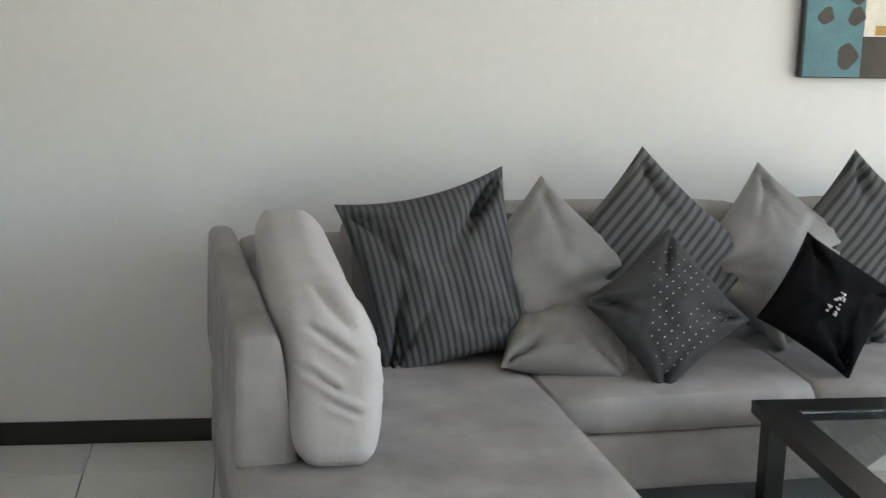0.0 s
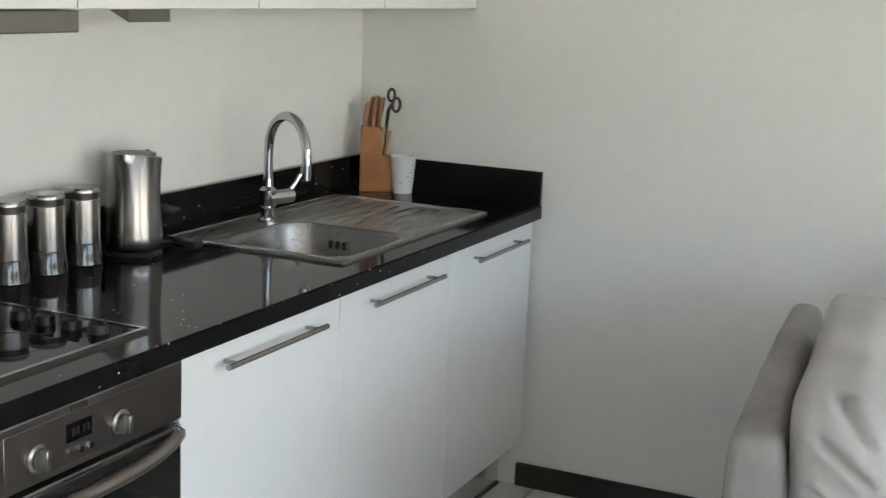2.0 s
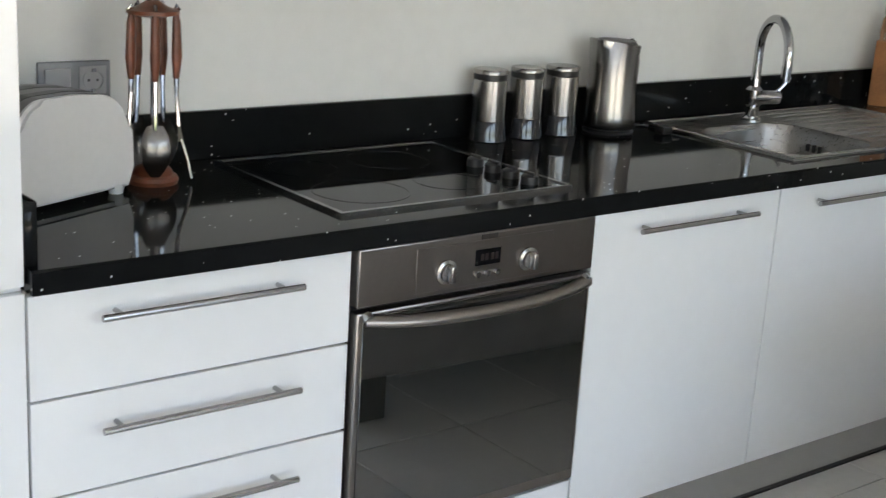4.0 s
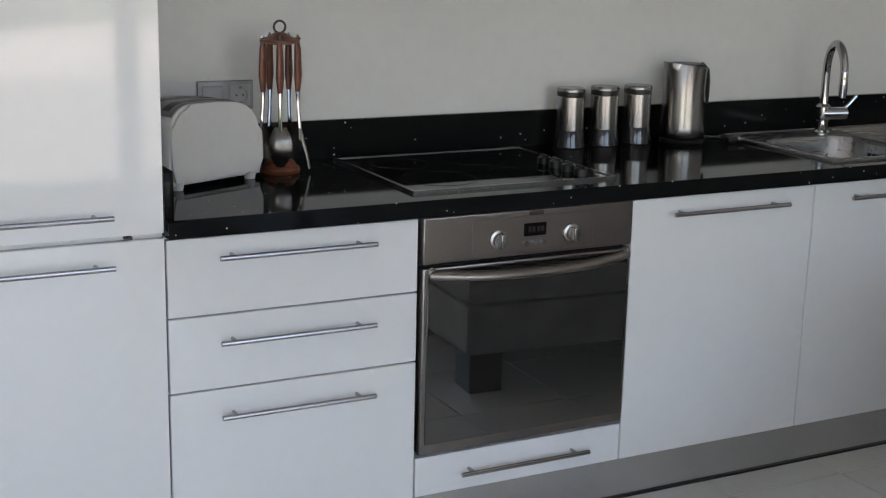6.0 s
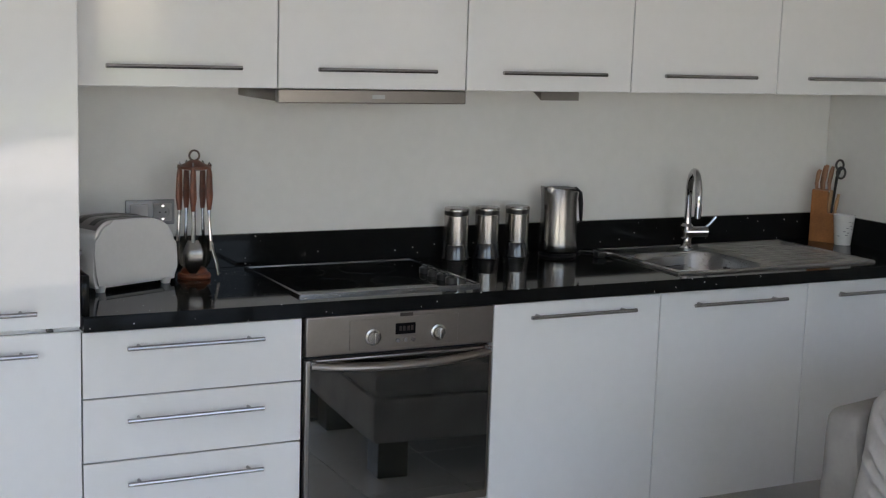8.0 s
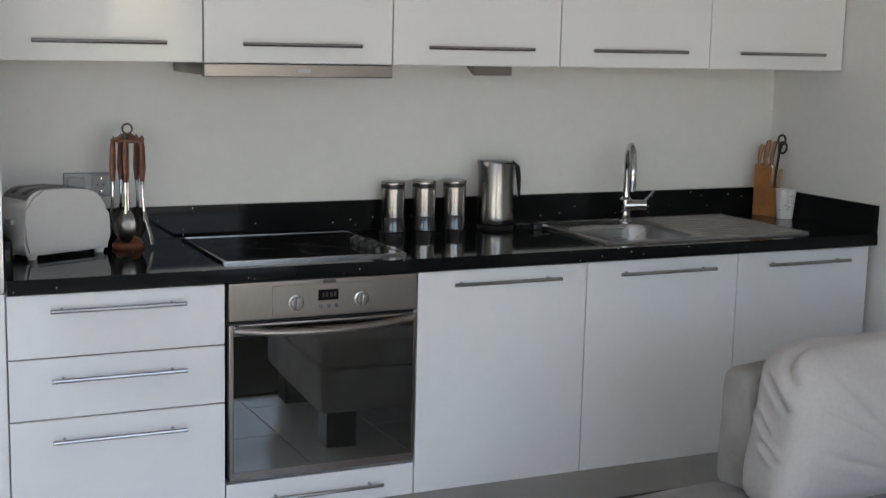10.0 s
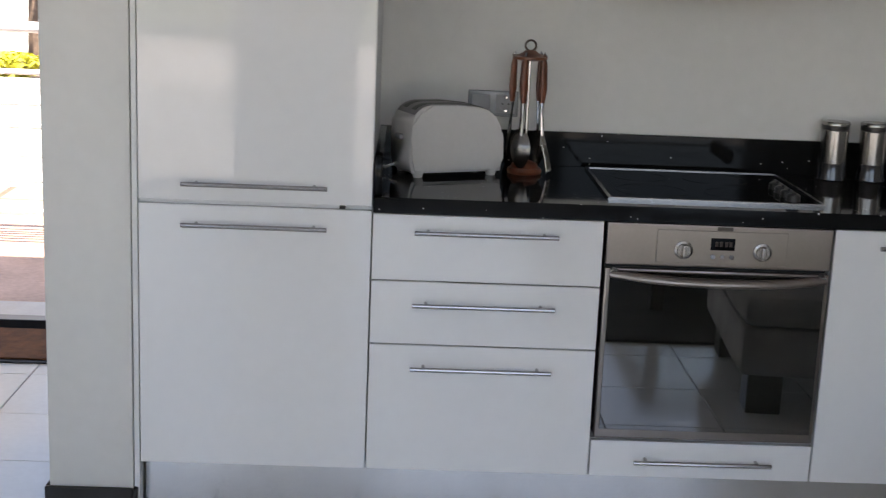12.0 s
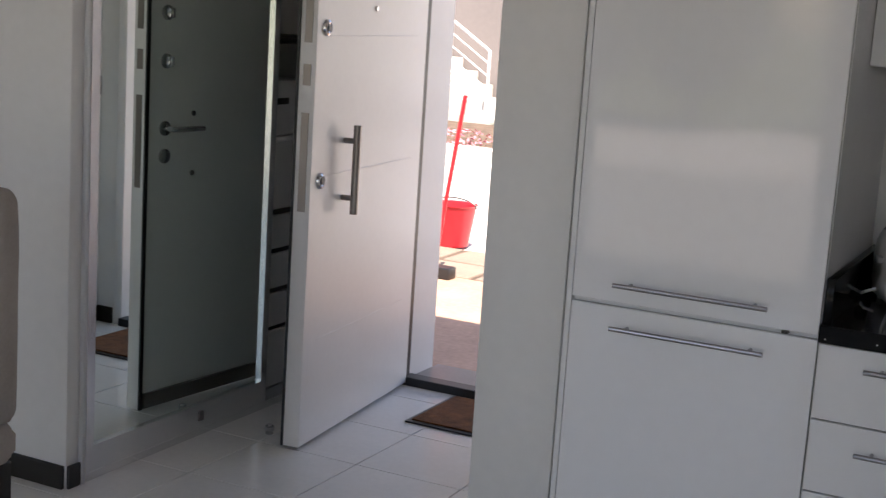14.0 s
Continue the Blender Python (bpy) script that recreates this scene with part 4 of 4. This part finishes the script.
part("base_band", lathe([(0.0410, 0.050), (0.0422, 0.047), (0.0445, 0.020), (0.0480, 0.002), (0.0465, 0.0), (0.036, 0.0)], seg=40), FOOT_DARK, can, "flared glossy foot with the worktop's dark reflection in its colour")
can.matrix_world = pose(-1.656, -0.064, ZT)
for x, y in ((-1.540, -0.065), (-1.424, -0.066)):
    copy_thing(can, pose(x, y, ZT))

# kettle on its base
c = thing("kettle", "brushed steel electric kettle with black handle", "kettle", m=pose(-1.274, -0.090, ZT, 0, 0, 10))
part("power_base", lathe([(0, 0), (0.064, 0), (0.066, 0.005), (0.062, 0.010), (0, 0.012)], seg=36), BLACKP, c)
bm = lathe([(0, 0.013), (0.064, 0.013), (0.067, 0.019), (0.067, 0.045), (0.0645, 0.09), (0.062, 0.13), (0.062, 0.17), (0.064, 0.208), (0.066, 0.227), (0.064, 0.230), (0.0, 0.230)], seg=40)
for v in bm.verts:
    k = max(0, (v.co.z - 0.10) / 0.13)
    v.co.z += 0.010 * k * (-v.co.x / 0.06)
    if v.co.x < -0.03:
        v.co.x -= 0.012 * k * k * max(0, 1 - (v.co.y / 0.035) ** 2)
part("jug", bm, STEEL_V, c)
part("lid", lathe([(0, 0.0), (0.052, 0.0), (0.050, 0.004), (0, 0.006)], (0.003, 0, 0.2295), seg=32), BLACKP, c)
part("handle", tube([(0.050, 0, 0.221), (0.074, 0, 0.224), (0.093, 0, 0.210), (0.100, 0, 0.175), (0.103, 0, 0.13), (0.104, 0, 0.108)], [0.009, 0.011, 0.012, 0.011, 0.008, 0.005], seg=12, flat=0.8), BLACKP, c)
c = thing("kettle_plug", "black kettle cord with steel plug pins on the worktop", "plug")
bm = tube([(-1.19, -0.09, TOPT + 0.006), (-1.16, -0.06, TOPT + 0.005), (-1.12, -0.09, TOPT + 0.005), (-1.135, -0.16, TOPT + 0.006), (-1.15, -0.175, TOPT + 0.008)], 0.004, seg=8)
box((-1.172, -0.19, TOPT + 0.001), (-1.135, -0.155, TOPT + 0.022), 0.006, 2, bm=bm)
part("cord", bm, BLACKP, c)
for k in (0, 1):
    part("pin", rod((-1.138, -0.165 - 0.019 * k, TOPT + 0.012), (-1.112, -0.170 - 0.019 * k, TOPT + 0.013), 0.0035, seg=8), CHROME, c)

# knife block, knives and scissors
c = thing("knife_block", "orange wooden knife block with knives and scissors", "knife block", m=pose(-0.078, -0.082, ZT, 0, 0, -62))
bm = prism([(-0.040, 0), (0.060, 0), (0.062, 0.108), (0.024, 0.112), (0.020, 0.196), (-0.040, 0.20)], -0.034, 0.034, axis=1)
bm.verts.ensure_lookup_table()
bmesh.ops.bevel(bm, geom=list(bm.edges), offset=0.0025, segments=2, affect="EDGES")
part("block", bm, BEECH, c)
for x, y, h in ((-0.054, -0.020, 0.295), (-0.042, 0.004, 0.31), (-0.030, -0.012, 0.315), (-0.018, 0.016, 0.305), (-0.010, -0.006, 0.31)):
    x += 0.025
    top = (x + 0.012, y, h - 0.02)
    k = part("knife_handle", tube([(x + 0.003, y, 0.195), (x + 0.001, y, 0.225), (x + 0.007, y, 0.265), top], [0.006, 0.008, 0.009, 0.007], seg=8, flat=0.8), KNIFEW, c)
    part("bolster", rod((x + 0.004, y, 0.188), (x + 0.002, y, 0.206), 0.005, seg=8), CHROME, k)
for x, y, h in ((0.022, -0.015, 0.20), (0.04, 0.012, 0.185)):
    part("knife_handle", tube([(x, y, 0.115), (x + 0.004, y, 0.15), (x + 0.010, y, h)], [0.006, 0.008, 0.006], seg=8, flat=0.6), CREAM, c)
sc = bmesh.new()
for dy, dz, r in ((0.0, 0.297, 0.015), (-0.026, 0.270, 0.017)):
    ring = [(0.05 - 0.6 * dy + 0.7 * r * math.cos(a), dy + 0.7 * r * math.cos(a), dz + r * 1.25 * math.sin(a)) for a in (2 * math.pi * k / 16 for k in range(17))]
    tube(ring, 0.0045, seg=8, bm=sc)
tube([(0.055, -0.012, 0.275), (0.042, 0.0, 0.25), (0.030, 0.0, 0.112)], [0.005, 0.006, 0.004], seg=8, bm=sc)
part("scissors", sc, BLACKP, c, "black-handled scissors")
c = thing("cup", "tall white porcelain cup with faint grey print", "cup", m=pose(-0.062, -0.178, ZT))
part("body", lathe([(0, 0), (0.030, 0), (0.031, 0.004), (0.040, 0.112), (0.041, 0.114), (0.039, 0.114), (0.029, 0.008), (0, 0.008)], seg=32), PORCELAIN, c)
bm = bmesh.new()
rnd = random.Random(2)
for k in range(9):
    a, z = radians(rnd.uniform(190, 290)), rnd.uniform(0.03, 0.09)
    rr = 0.0309 + 0.0087 * z / 0.112
    p = Vector((rr * math.cos(a), rr * math.sin(a), z))
    bmesh.ops.create_cube(bm, size=1, matrix=Matrix.Translation(p) @ Matrix.Rotation(a, 4, "Z") @ Matrix.Diagonal((0.0012, 0.010, 0.003, 1)))
part("print", bm, GREYP, c)

# double wall plate: switch and socket
c = thing("wall_socket", "silver double plate with switch and round socket", "socket")
x0, x1, z0, z1, y = -2.742, -2.592, 1.033, 1.109, WALL_Y
part("plate", box((x0, y - 0.009, z0), (x1, y, z1), 0.003, 2), PANEL, c)
part("rocker", box((x0 + 0.012, y - 0.013, z0 + 0.012), (x0 + 0.066, y - 0.009, z1 - 0.012), 0.002, 1), SWITCHP, c)
part("socket_cover", box((x0 + 0.084, y - 0.012, z0 + 0.010), (x1 - 0.010, y - 0.009, z1 - 0.010), 0.002, 1), SWITCHP, c)
bm = lathe([(0.0, -0.006), (0.018, -0.006), (0.0195, 0.002), (0.022, 0.002), (0.022, 0.0)], seg=28)
bmesh.ops.transform(bm, matrix=Matrix.Translation((x1 - 0.038, y - 0.013, (z0 + z1) / 2)) @ Matrix.Rotation(radians(90), 4, "X"), verts=bm.verts)
part("socket_well", bm, SWITCHP, c)
for dx in (-0.009, 0.009):
    part("contact", rod((x1 - 0.038 + dx, y - 0.0125, (z0 + z1) / 2), (x1 - 0.038 + dx, y - 0.0105, (z0 + z1) / 2), 0.0028, seg=10), BLACKP, c)
for dz in (-0.02, 0.02):
    part("earth_clip", box((x1 - 0.042, y - 0.016, (z0 + z1) / 2 + dz - 0.003), (x1 - 0.034, y - 0.012, (z0 + z1) / 2 + dz + 0.003)), CHROME, c)

# ---- painting over the sofa ----
TEAL = material("teal_paint", (0.09, 0.22, 0.25), 0.6, vary=0.12, scale=9, bump=0.2, bump_scale=120)
BROWNP = material("dark_brown_paint", (0.055, 0.045, 0.038), 0.6, vary=0.2, scale=9, bump=0.2, bump_scale=120)
OCHRE = material("ochre_paint", (0.62, 0.35, 0.08), 0.6, vary=0.2, scale=14)
IVORY = material("ivory_paint", (0.75, 0.71, 0.60), 0.6, vary=0.08, scale=14)
BLUEP = material("blue_paint", (0.05, 0.12, 0.20), 0.6, vary=0.2, scale=10)
c = thing("painting", "abstract canvas in teal brown and ochre with pebble shapes", "painting")
PY, PZ = -3.31, 1.199
part("canvas", box((-0.035, PY - 0.9, PZ), (-0.002, PY, PZ + 0.9), 0.002, 1), BLACKP, c)
part("teal_field", box((-0.038, PY - 0.205, PZ + 0.004), (-0.0355, PY - 0.008, PZ + 0.896)), TEAL, c)
part("brown_field", box((-0.038, PY - 0.896, PZ + 0.004), (-0.0355, PY - 0.207, PZ + 0.13)), BROWNP, c)
part("ivory_field", box((-0.038, PY - 0.45, PZ + 0.135), (-0.0355, PY - 0.207, PZ + 0.26)), IVORY, c)
part("ochre_field", box((-0.0385, PY - 0.45, PZ + 0.14), (-0.0382, PY - 0.245, PZ + 0.17)), OCHRE, c)
part("blue_field", box((-0.038, PY - 0.896, PZ + 0.265), (-0.0355, PY - 0.207, PZ + 0.896)), BLUEP, c)
part("ochre_band", box((-0.038, PY - 0.896, PZ + 0.135), (-0.0355, PY - 0.455, PZ + 0.26)), OCHRE, c)
rnd = random.Random(9)
for y, z, r in ((-0.075, 0.20, 0.026), (-0.178, 0.20, 0.028), (-0.155, 0.07, 0.036), (-0.175, 0.265, 0.026), (-0.06, 0.33, 0.03), (-0.15, 0.40, 0.034), (-0.07, 0.52, 0.03), (-0.15, 0.62, 0.032), (-0.08, 0.75, 0.03)):
    pts = [(PY + y + r * (1 + 0.18 * math.sin(3 * a + y * 50)) * math.cos(a), PZ + z + r * (1.05 + 0.2 * math.cos(2 * a + z * 40)) * math.sin(a)) for a in (2 * math.pi * k / 14 for k in range(14))]
    part("pebble", prism(pts, -0.0392, -0.0381, axis=0), BROWNP, c)

# ---- upholstered chair by the wall ----
BEIGE = material("beige_cloth", (0.34, 0.30, 0.27), 0.9, vary=0.06, scale=8, bump=0.3, bump_scale=300)
c = thing("dining_chair", "beige upholstered dining chair with dark wooden legs", "chair", m=pose(-4.925, -1.535, 0, 0, 0, 0))
part("seat", soft((-0.22, -0.22, 0.40), (0.22, 0.22, 0.50), 0.03, 0.008, 21), BEIGE, c)
part("backrest", soft((-0.22, 0.15, 0.50), (0.22, 0.23, 1.06), 0.03, 0.005, 22), BEIGE, c)
for x in (-0.19, 0.19):
    for y in (-0.19, 0.19):
        part("leg", box((x - 0.022, y - 0.022, 0), (x + 0.022, y + 0.022, 0.403), 0.003, 1), DARKWOOD, c)

# ---- outside ----
TERR = material("brown_paving", (0.36, 0.235, 0.17), 0.8, vary=0.15, scale=2.5, bump=0.3, bump_scale=60)
PAVE = material("beige_paving", (0.22, 0.172, 0.135), 0.8, vary=0.10, scale=3, bump=0.3, bump_scale=60)
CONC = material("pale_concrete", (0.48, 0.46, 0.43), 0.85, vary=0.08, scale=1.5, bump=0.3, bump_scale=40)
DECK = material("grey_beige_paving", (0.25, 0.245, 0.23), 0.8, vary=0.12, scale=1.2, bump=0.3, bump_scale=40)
GRASS = material("dry_grass", (0.10, 0.12, 0.05), 0.95, vary=0.3, scale=3, bump=0.6, bump_scale=30)
# House render: base colour lowered to stand in for shade on the wall
RENDERW = material("grey_beige_render_shaded", (0.20, 0.18, 0.172), 0.85, vary=0.05, scale=1.0, bump=0.3, bump_scale=40)
WHITEM = material("white_painted_metal", (0.70, 0.69, 0.68), 0.35, vary=0.03)
SOIL = material("dark_soil", (0.10, 0.07, 0.05), 0.95, vary=0.3, scale=6, bump=0.8, bump_scale=30)
LEAFY = material("yellow_green_leaf", (0.30, 0.30, 0.02), 0.6, vary=0.3, scale=4, tint=(0.42, 0.40, 0.03))
LEAFG = material("green_leaf", (0.06, 0.10, 0.03), 0.6, vary=0.3, scale=4)
BARK = material("bark", (0.10, 0.07, 0.05), 0.9, vary=0.25, scale=20, bump=0.8)
REDP = material("red_plastic", (0.55, 0.02, 0.03), 0.35, vary=0.05)
G = -0.06
structure("ground", box((-400, -400, G - 0.5), (400, 400, G - 0.03)), GRASS, "dry grassy ground reaching the horizon", "ground")
structure("terrace_front", box((-14, DOOR_Y + 0.22, G - 0.04), (6, 3.47, G)), TERR, "brown paved entrance terrace partly in the shade of the house", "terrace")
structure("road", box((-40, 4.38, G - 0.045), (30, 9.15, G - 0.02)), CONC, "pale sunlit concrete driveway", "road")
structure("kerb", box((-40, 9.15, G - 0.045), (30, 9.4, G + 0.12), 0.01, 1), CONC, "pale concrete kerb", "kerb")
structure("planting_bed", box((-40, 9.4, G - 0.045), (30, 12.6, G + 0.06)), SOIL, "soil bed behind the kerb", "bed")
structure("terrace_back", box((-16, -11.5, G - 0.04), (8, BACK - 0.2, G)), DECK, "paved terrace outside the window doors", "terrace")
# Unseen pale band, added to reflect brightly in the tall cabinet doors
structure("reflection_band_back", box((-16, -18, G - 0.04), (8, -11.5, G - 0.01)), CONC, "unseen pale band added beyond the terrace for bright door reflections", "pavement")
# Unseen slab, added so that no direct sun enters by the terrace doors
bm = box((LEFT - 0.4, BACK - 1.7, H + 0.05), (0.4, BACK - 0.2, H + 0.2))
structure("sun_block_slab", bm, CEIL, "unseen plain slab added over the terrace doors to block the sun", "canopy")
# paving strip of square slabs
strip = structure("pavement", box((-14, 3.47, G - 0.045), (6, 4.38, G - 0.012)), SOIL, "square beige paving slabs with dark joints", "pavement")
slab = finish(box((0.02, 0.02, -0.03), (0.41, 0.41, 0.0), 0.004, 1), "slab", PAVE)
for i in range(24):
    for j in range(2):
        t = new("slab", slab)
        t.parent = strip
        t.location = (-10.6 + 0.437 * i, 3.49 + 0.437 * j, G)
# facing house
hs = thing("neighbour_house", "grey-beige rendered house, tone lowered for shade, with dark plinth and outside stair", "house")
part("wall", box((-30, 14.0, G - 0.04), (-9.56, 20, 6.2)), RENDERW, hs)
part("plinth", box((-30, 13.95, G - 0.04), (-9.56, 13.998, 0.10)), SOIL, hs)
part("roof", box((-30.4, 13.6, 6.2), (-9.2, 20.4, 6.5)), CONC, hs)
structure("garden_wall", box((-9.55, 13.85, G - 0.04), (10, 14.1, 3.2)), WALL, "white rendered garden wall behind the bed", "wall")
p0, p1 = Vector((-12.15, 12.9, 2.25)), Vector((-10.15, 12.9, 0.95))
for k in range(6):
    d = Vector((0, 0, -0.17 * k))
    part("stair_rail", rod(p0 + d, p1 + d, 0.022 if k == 0 else 0.012, seg=8), WHITEM, hs)
for q in (0, 0.5, 1):
    p = p0.lerp(p1, q)
    part("stair_post", rod(p + Vector((0, 0, 0.02)), p + Vector((0, 0, -0.95)), 0.02, seg=8), WHITEM, hs)
prof = [(-12.3, -0.07)] + [v for k in range(9) for v in ((-12.3 + 0.25 * k, 1.5 - 0.175 * k), (-12.3 + 0.25 * (k + 1), 1.5 - 0.175 * k))] + [(-10.05, -0.07)]
part("stair", prism(prof, 12.85, 13.94, axis=1), CONC, hs)

# white terrace railing
c = thing("terrace_railing", "white tubular metal railing on the terrace", "railing")
RX, RY = -5.03, 2.75
for x in (RX, RX + 1.1, RX + 2.2):
    part("post", rod((x, RY, G), (x, RY, 1.02), 0.024, seg=12), WHITEM, c)
part("handrail", tube([(RX + 2.3, RY, 1.04), (RX - 0.02, RY, 1.04), (RX - 0.07, RY, 1.02), (RX - 0.075, RY, 0.98), (RX - 0.03, RY, 0.95), (RX, RY, 0.95)], 0.028, seg=12), WHITEM, c)
for z in (0.82, 0.665, 0.55, 0.405, 0.275, 0.115):
    part("bar", rod((RX - 0.09 if z in (0.82, 0.115) else RX, RY, z), (RX + 2.3, RY, z), 0.014, seg=10), WHITEM, c)

# bucket and broom
c = thing("bucket", "red plastic bucket standing on the paving", "bucket", m=pose(-6.41, 4.45, G))
part("body", lathe([(0, 0), (0.12, 0), (0.16, 0.27), (0.17, 0.28), (0.155, 0.275), (0.115, 0.01), (0, 0.01)], seg=28), REDP, c)
part("bail", tube([(0.165 * math.cos(a), 0.02, 0.26 + 0.06 * math.sin(a)) for a in (math.pi * k / 12 for k in range(13))], 0.005, seg=6), BLACKP, c)
c = thing("broom", "broom with red handle leaning on the railing", "broom")
part("handle", rod((-6.00, 3.40, G + 0.05), (-5.862, 3.40, 1.03), 0.013, seg=10), REDP, c)
part("head", box((-6.15, 3.35, G), (-5.87, 3.45, G + 0.07), 0.01, 2), BLACKP, c)


def leaves(bm, centre, radius, height, count, size, cone, seed):
    """Many small leaf blades in a crown with an uneven outline."""
    rnd = random.Random(seed)
    for _ in range(count):
        h = rnd.random() ** (1.35 if cone else 1.0)
        a = rnd.uniform(0, 2 * math.pi)
        lump = 0.8 + 0.3 * noise.noise(Vector((math.cos(a) * 2, math.sin(a) * 2, h * 5 + seed)))
        r = radius * ((1 - h) ** 0.75 if cone else math.sqrt(max(0, 1 - (2 * h - 1) ** 2))) * lump * rnd.uniform(0.55, 1.0)
        p = Vector(centre) + Vector((r * math.cos(a), r * math.sin(a), h * height))
        m = Matrix.Translation(p) @ Euler((rnd.uniform(-1, 1), rnd.uniform(-1, 1), rnd.uniform(0, 6.3))).to_matrix().to_4x4()
        s = size * rnd.uniform(0.6, 1.3)
        v = [bm.verts.new(m @ Vector(q)) for q in ((-s * 0.4, 0, 0), (0, -s, 0.1 * s), (s * 0.4, 0, 0.15 * s), (0, s, 0))]
        bm.faces.new(v)
    return bm


def tree(name, label, x, y, radius, height, trunk_h, mat, count, size, cone, seed, base=G):
    t = thing(name, label, "tree" if trunk_h > 0.3 else "shrub")
    bm = tube([(x, y, base), (x + 0.01, y, base + trunk_h + height * 0.4), (x, y + 0.01, base + trunk_h + height * 0.9)], [0.05 + 0.02 * height, 0.03 + 0.01 * height, 0.01], seg=8)
    rnd = random.Random(seed)
    for k in range(7):
        a, z = rnd.uniform(0, 6.3), base + trunk_h + height * rnd.uniform(0.1, 0.7)
        tube([(x, y, z), (x + radius * 0.6 * math.cos(a), y + radius * 0.6 * math.sin(a), z + 0.15 * height)], [0.02, 0.006], seg=6, bm=bm)
    part("trunk", bm, BARK, t)
    bm = leaves(bmesh.new(), (x, y, base + trunk_h), radius, height, count, size, cone, seed)
    me = bpy.data.meshes.new("crown")
    bm.to_mesh(me)
    bm.free()
    me.materials.append(mat)
    ob = new("crown", me)
    ob.parent = t
    return t


tree("conifer", "yellow-green conical conifer in a soil bed", -7.85, 10.3, 0.42, 2.4, 0.12, LEAFY, 4200, 0.05, True, 4, G + 0.06)
tree("broadleaf_tree", "green broadleaf tree beside the conifer", -7.1, 11.2, 0.9, 1.8, 1.0, LEAFG, 900, 0.07, False, 6, G + 0.06)
tree("shrub", "low yellow-green shrub behind the kerb", -6.95, 9.8, 0.40, 0.24, 0.02, LEAFY, 900, 0.05, False, 7, G + 0.06)
FLOWER = material("pink_flower", (0.55, 0.20, 0.25), 0.7, vary=0.2)
bm = leaves(bmesh.new(), (-9.2, 9.9, G + 0.06), 0.9, 0.16, 300, 0.03, False, 12)
me = bpy.data.meshes.new("flower_patch")
bm.to_mesh(me)
bm.free()
me.materials.append(FLOWER)
tagged(new("flower_patch", me), "low pink flowers along the kerb", "flowers", kind="stuff")
# trees beyond the terrace doors
for k in range(9):
    tree("garden_tree", "green garden tree beyond the terrace", -13 + 2.3 * k + 0.7 * math.sin(k * 3), -19.5 - 1.5 * math.cos(k * 2), 1.5, 2.6 + 0.5 * math.sin(k), 0.5, LEAFG, 1100, 0.22, False, 30 + k)

# ---- floor tiles ----
PITCH, TX0, TY0 = 0.394, -0.265, -0.65
me = finish(box((0.002, 0.002, -0.006), (PITCH - 0.002, PITCH - 0.002, 0.0), 0.0012, 1), "tile", TILE)
i0, i1 = math.floor((LEFT - TX0) / PITCH), math.ceil(-TX0 / PITCH)
j0, j1 = math.floor((-5.4 - TY0) / PITCH), math.ceil((DOOR_Y - TY0) / PITCH)
for i in range(i0, i1):
    for j in range(j0, j1):
        x, y = TX0 + PITCH * i, TY0 + PITCH * j
        if y > -0.50 and not -6.0 < x < STUB_R:
            continue
        t = new("tile", me)
        t.parent = floor
        t.location = (x, y, 0)
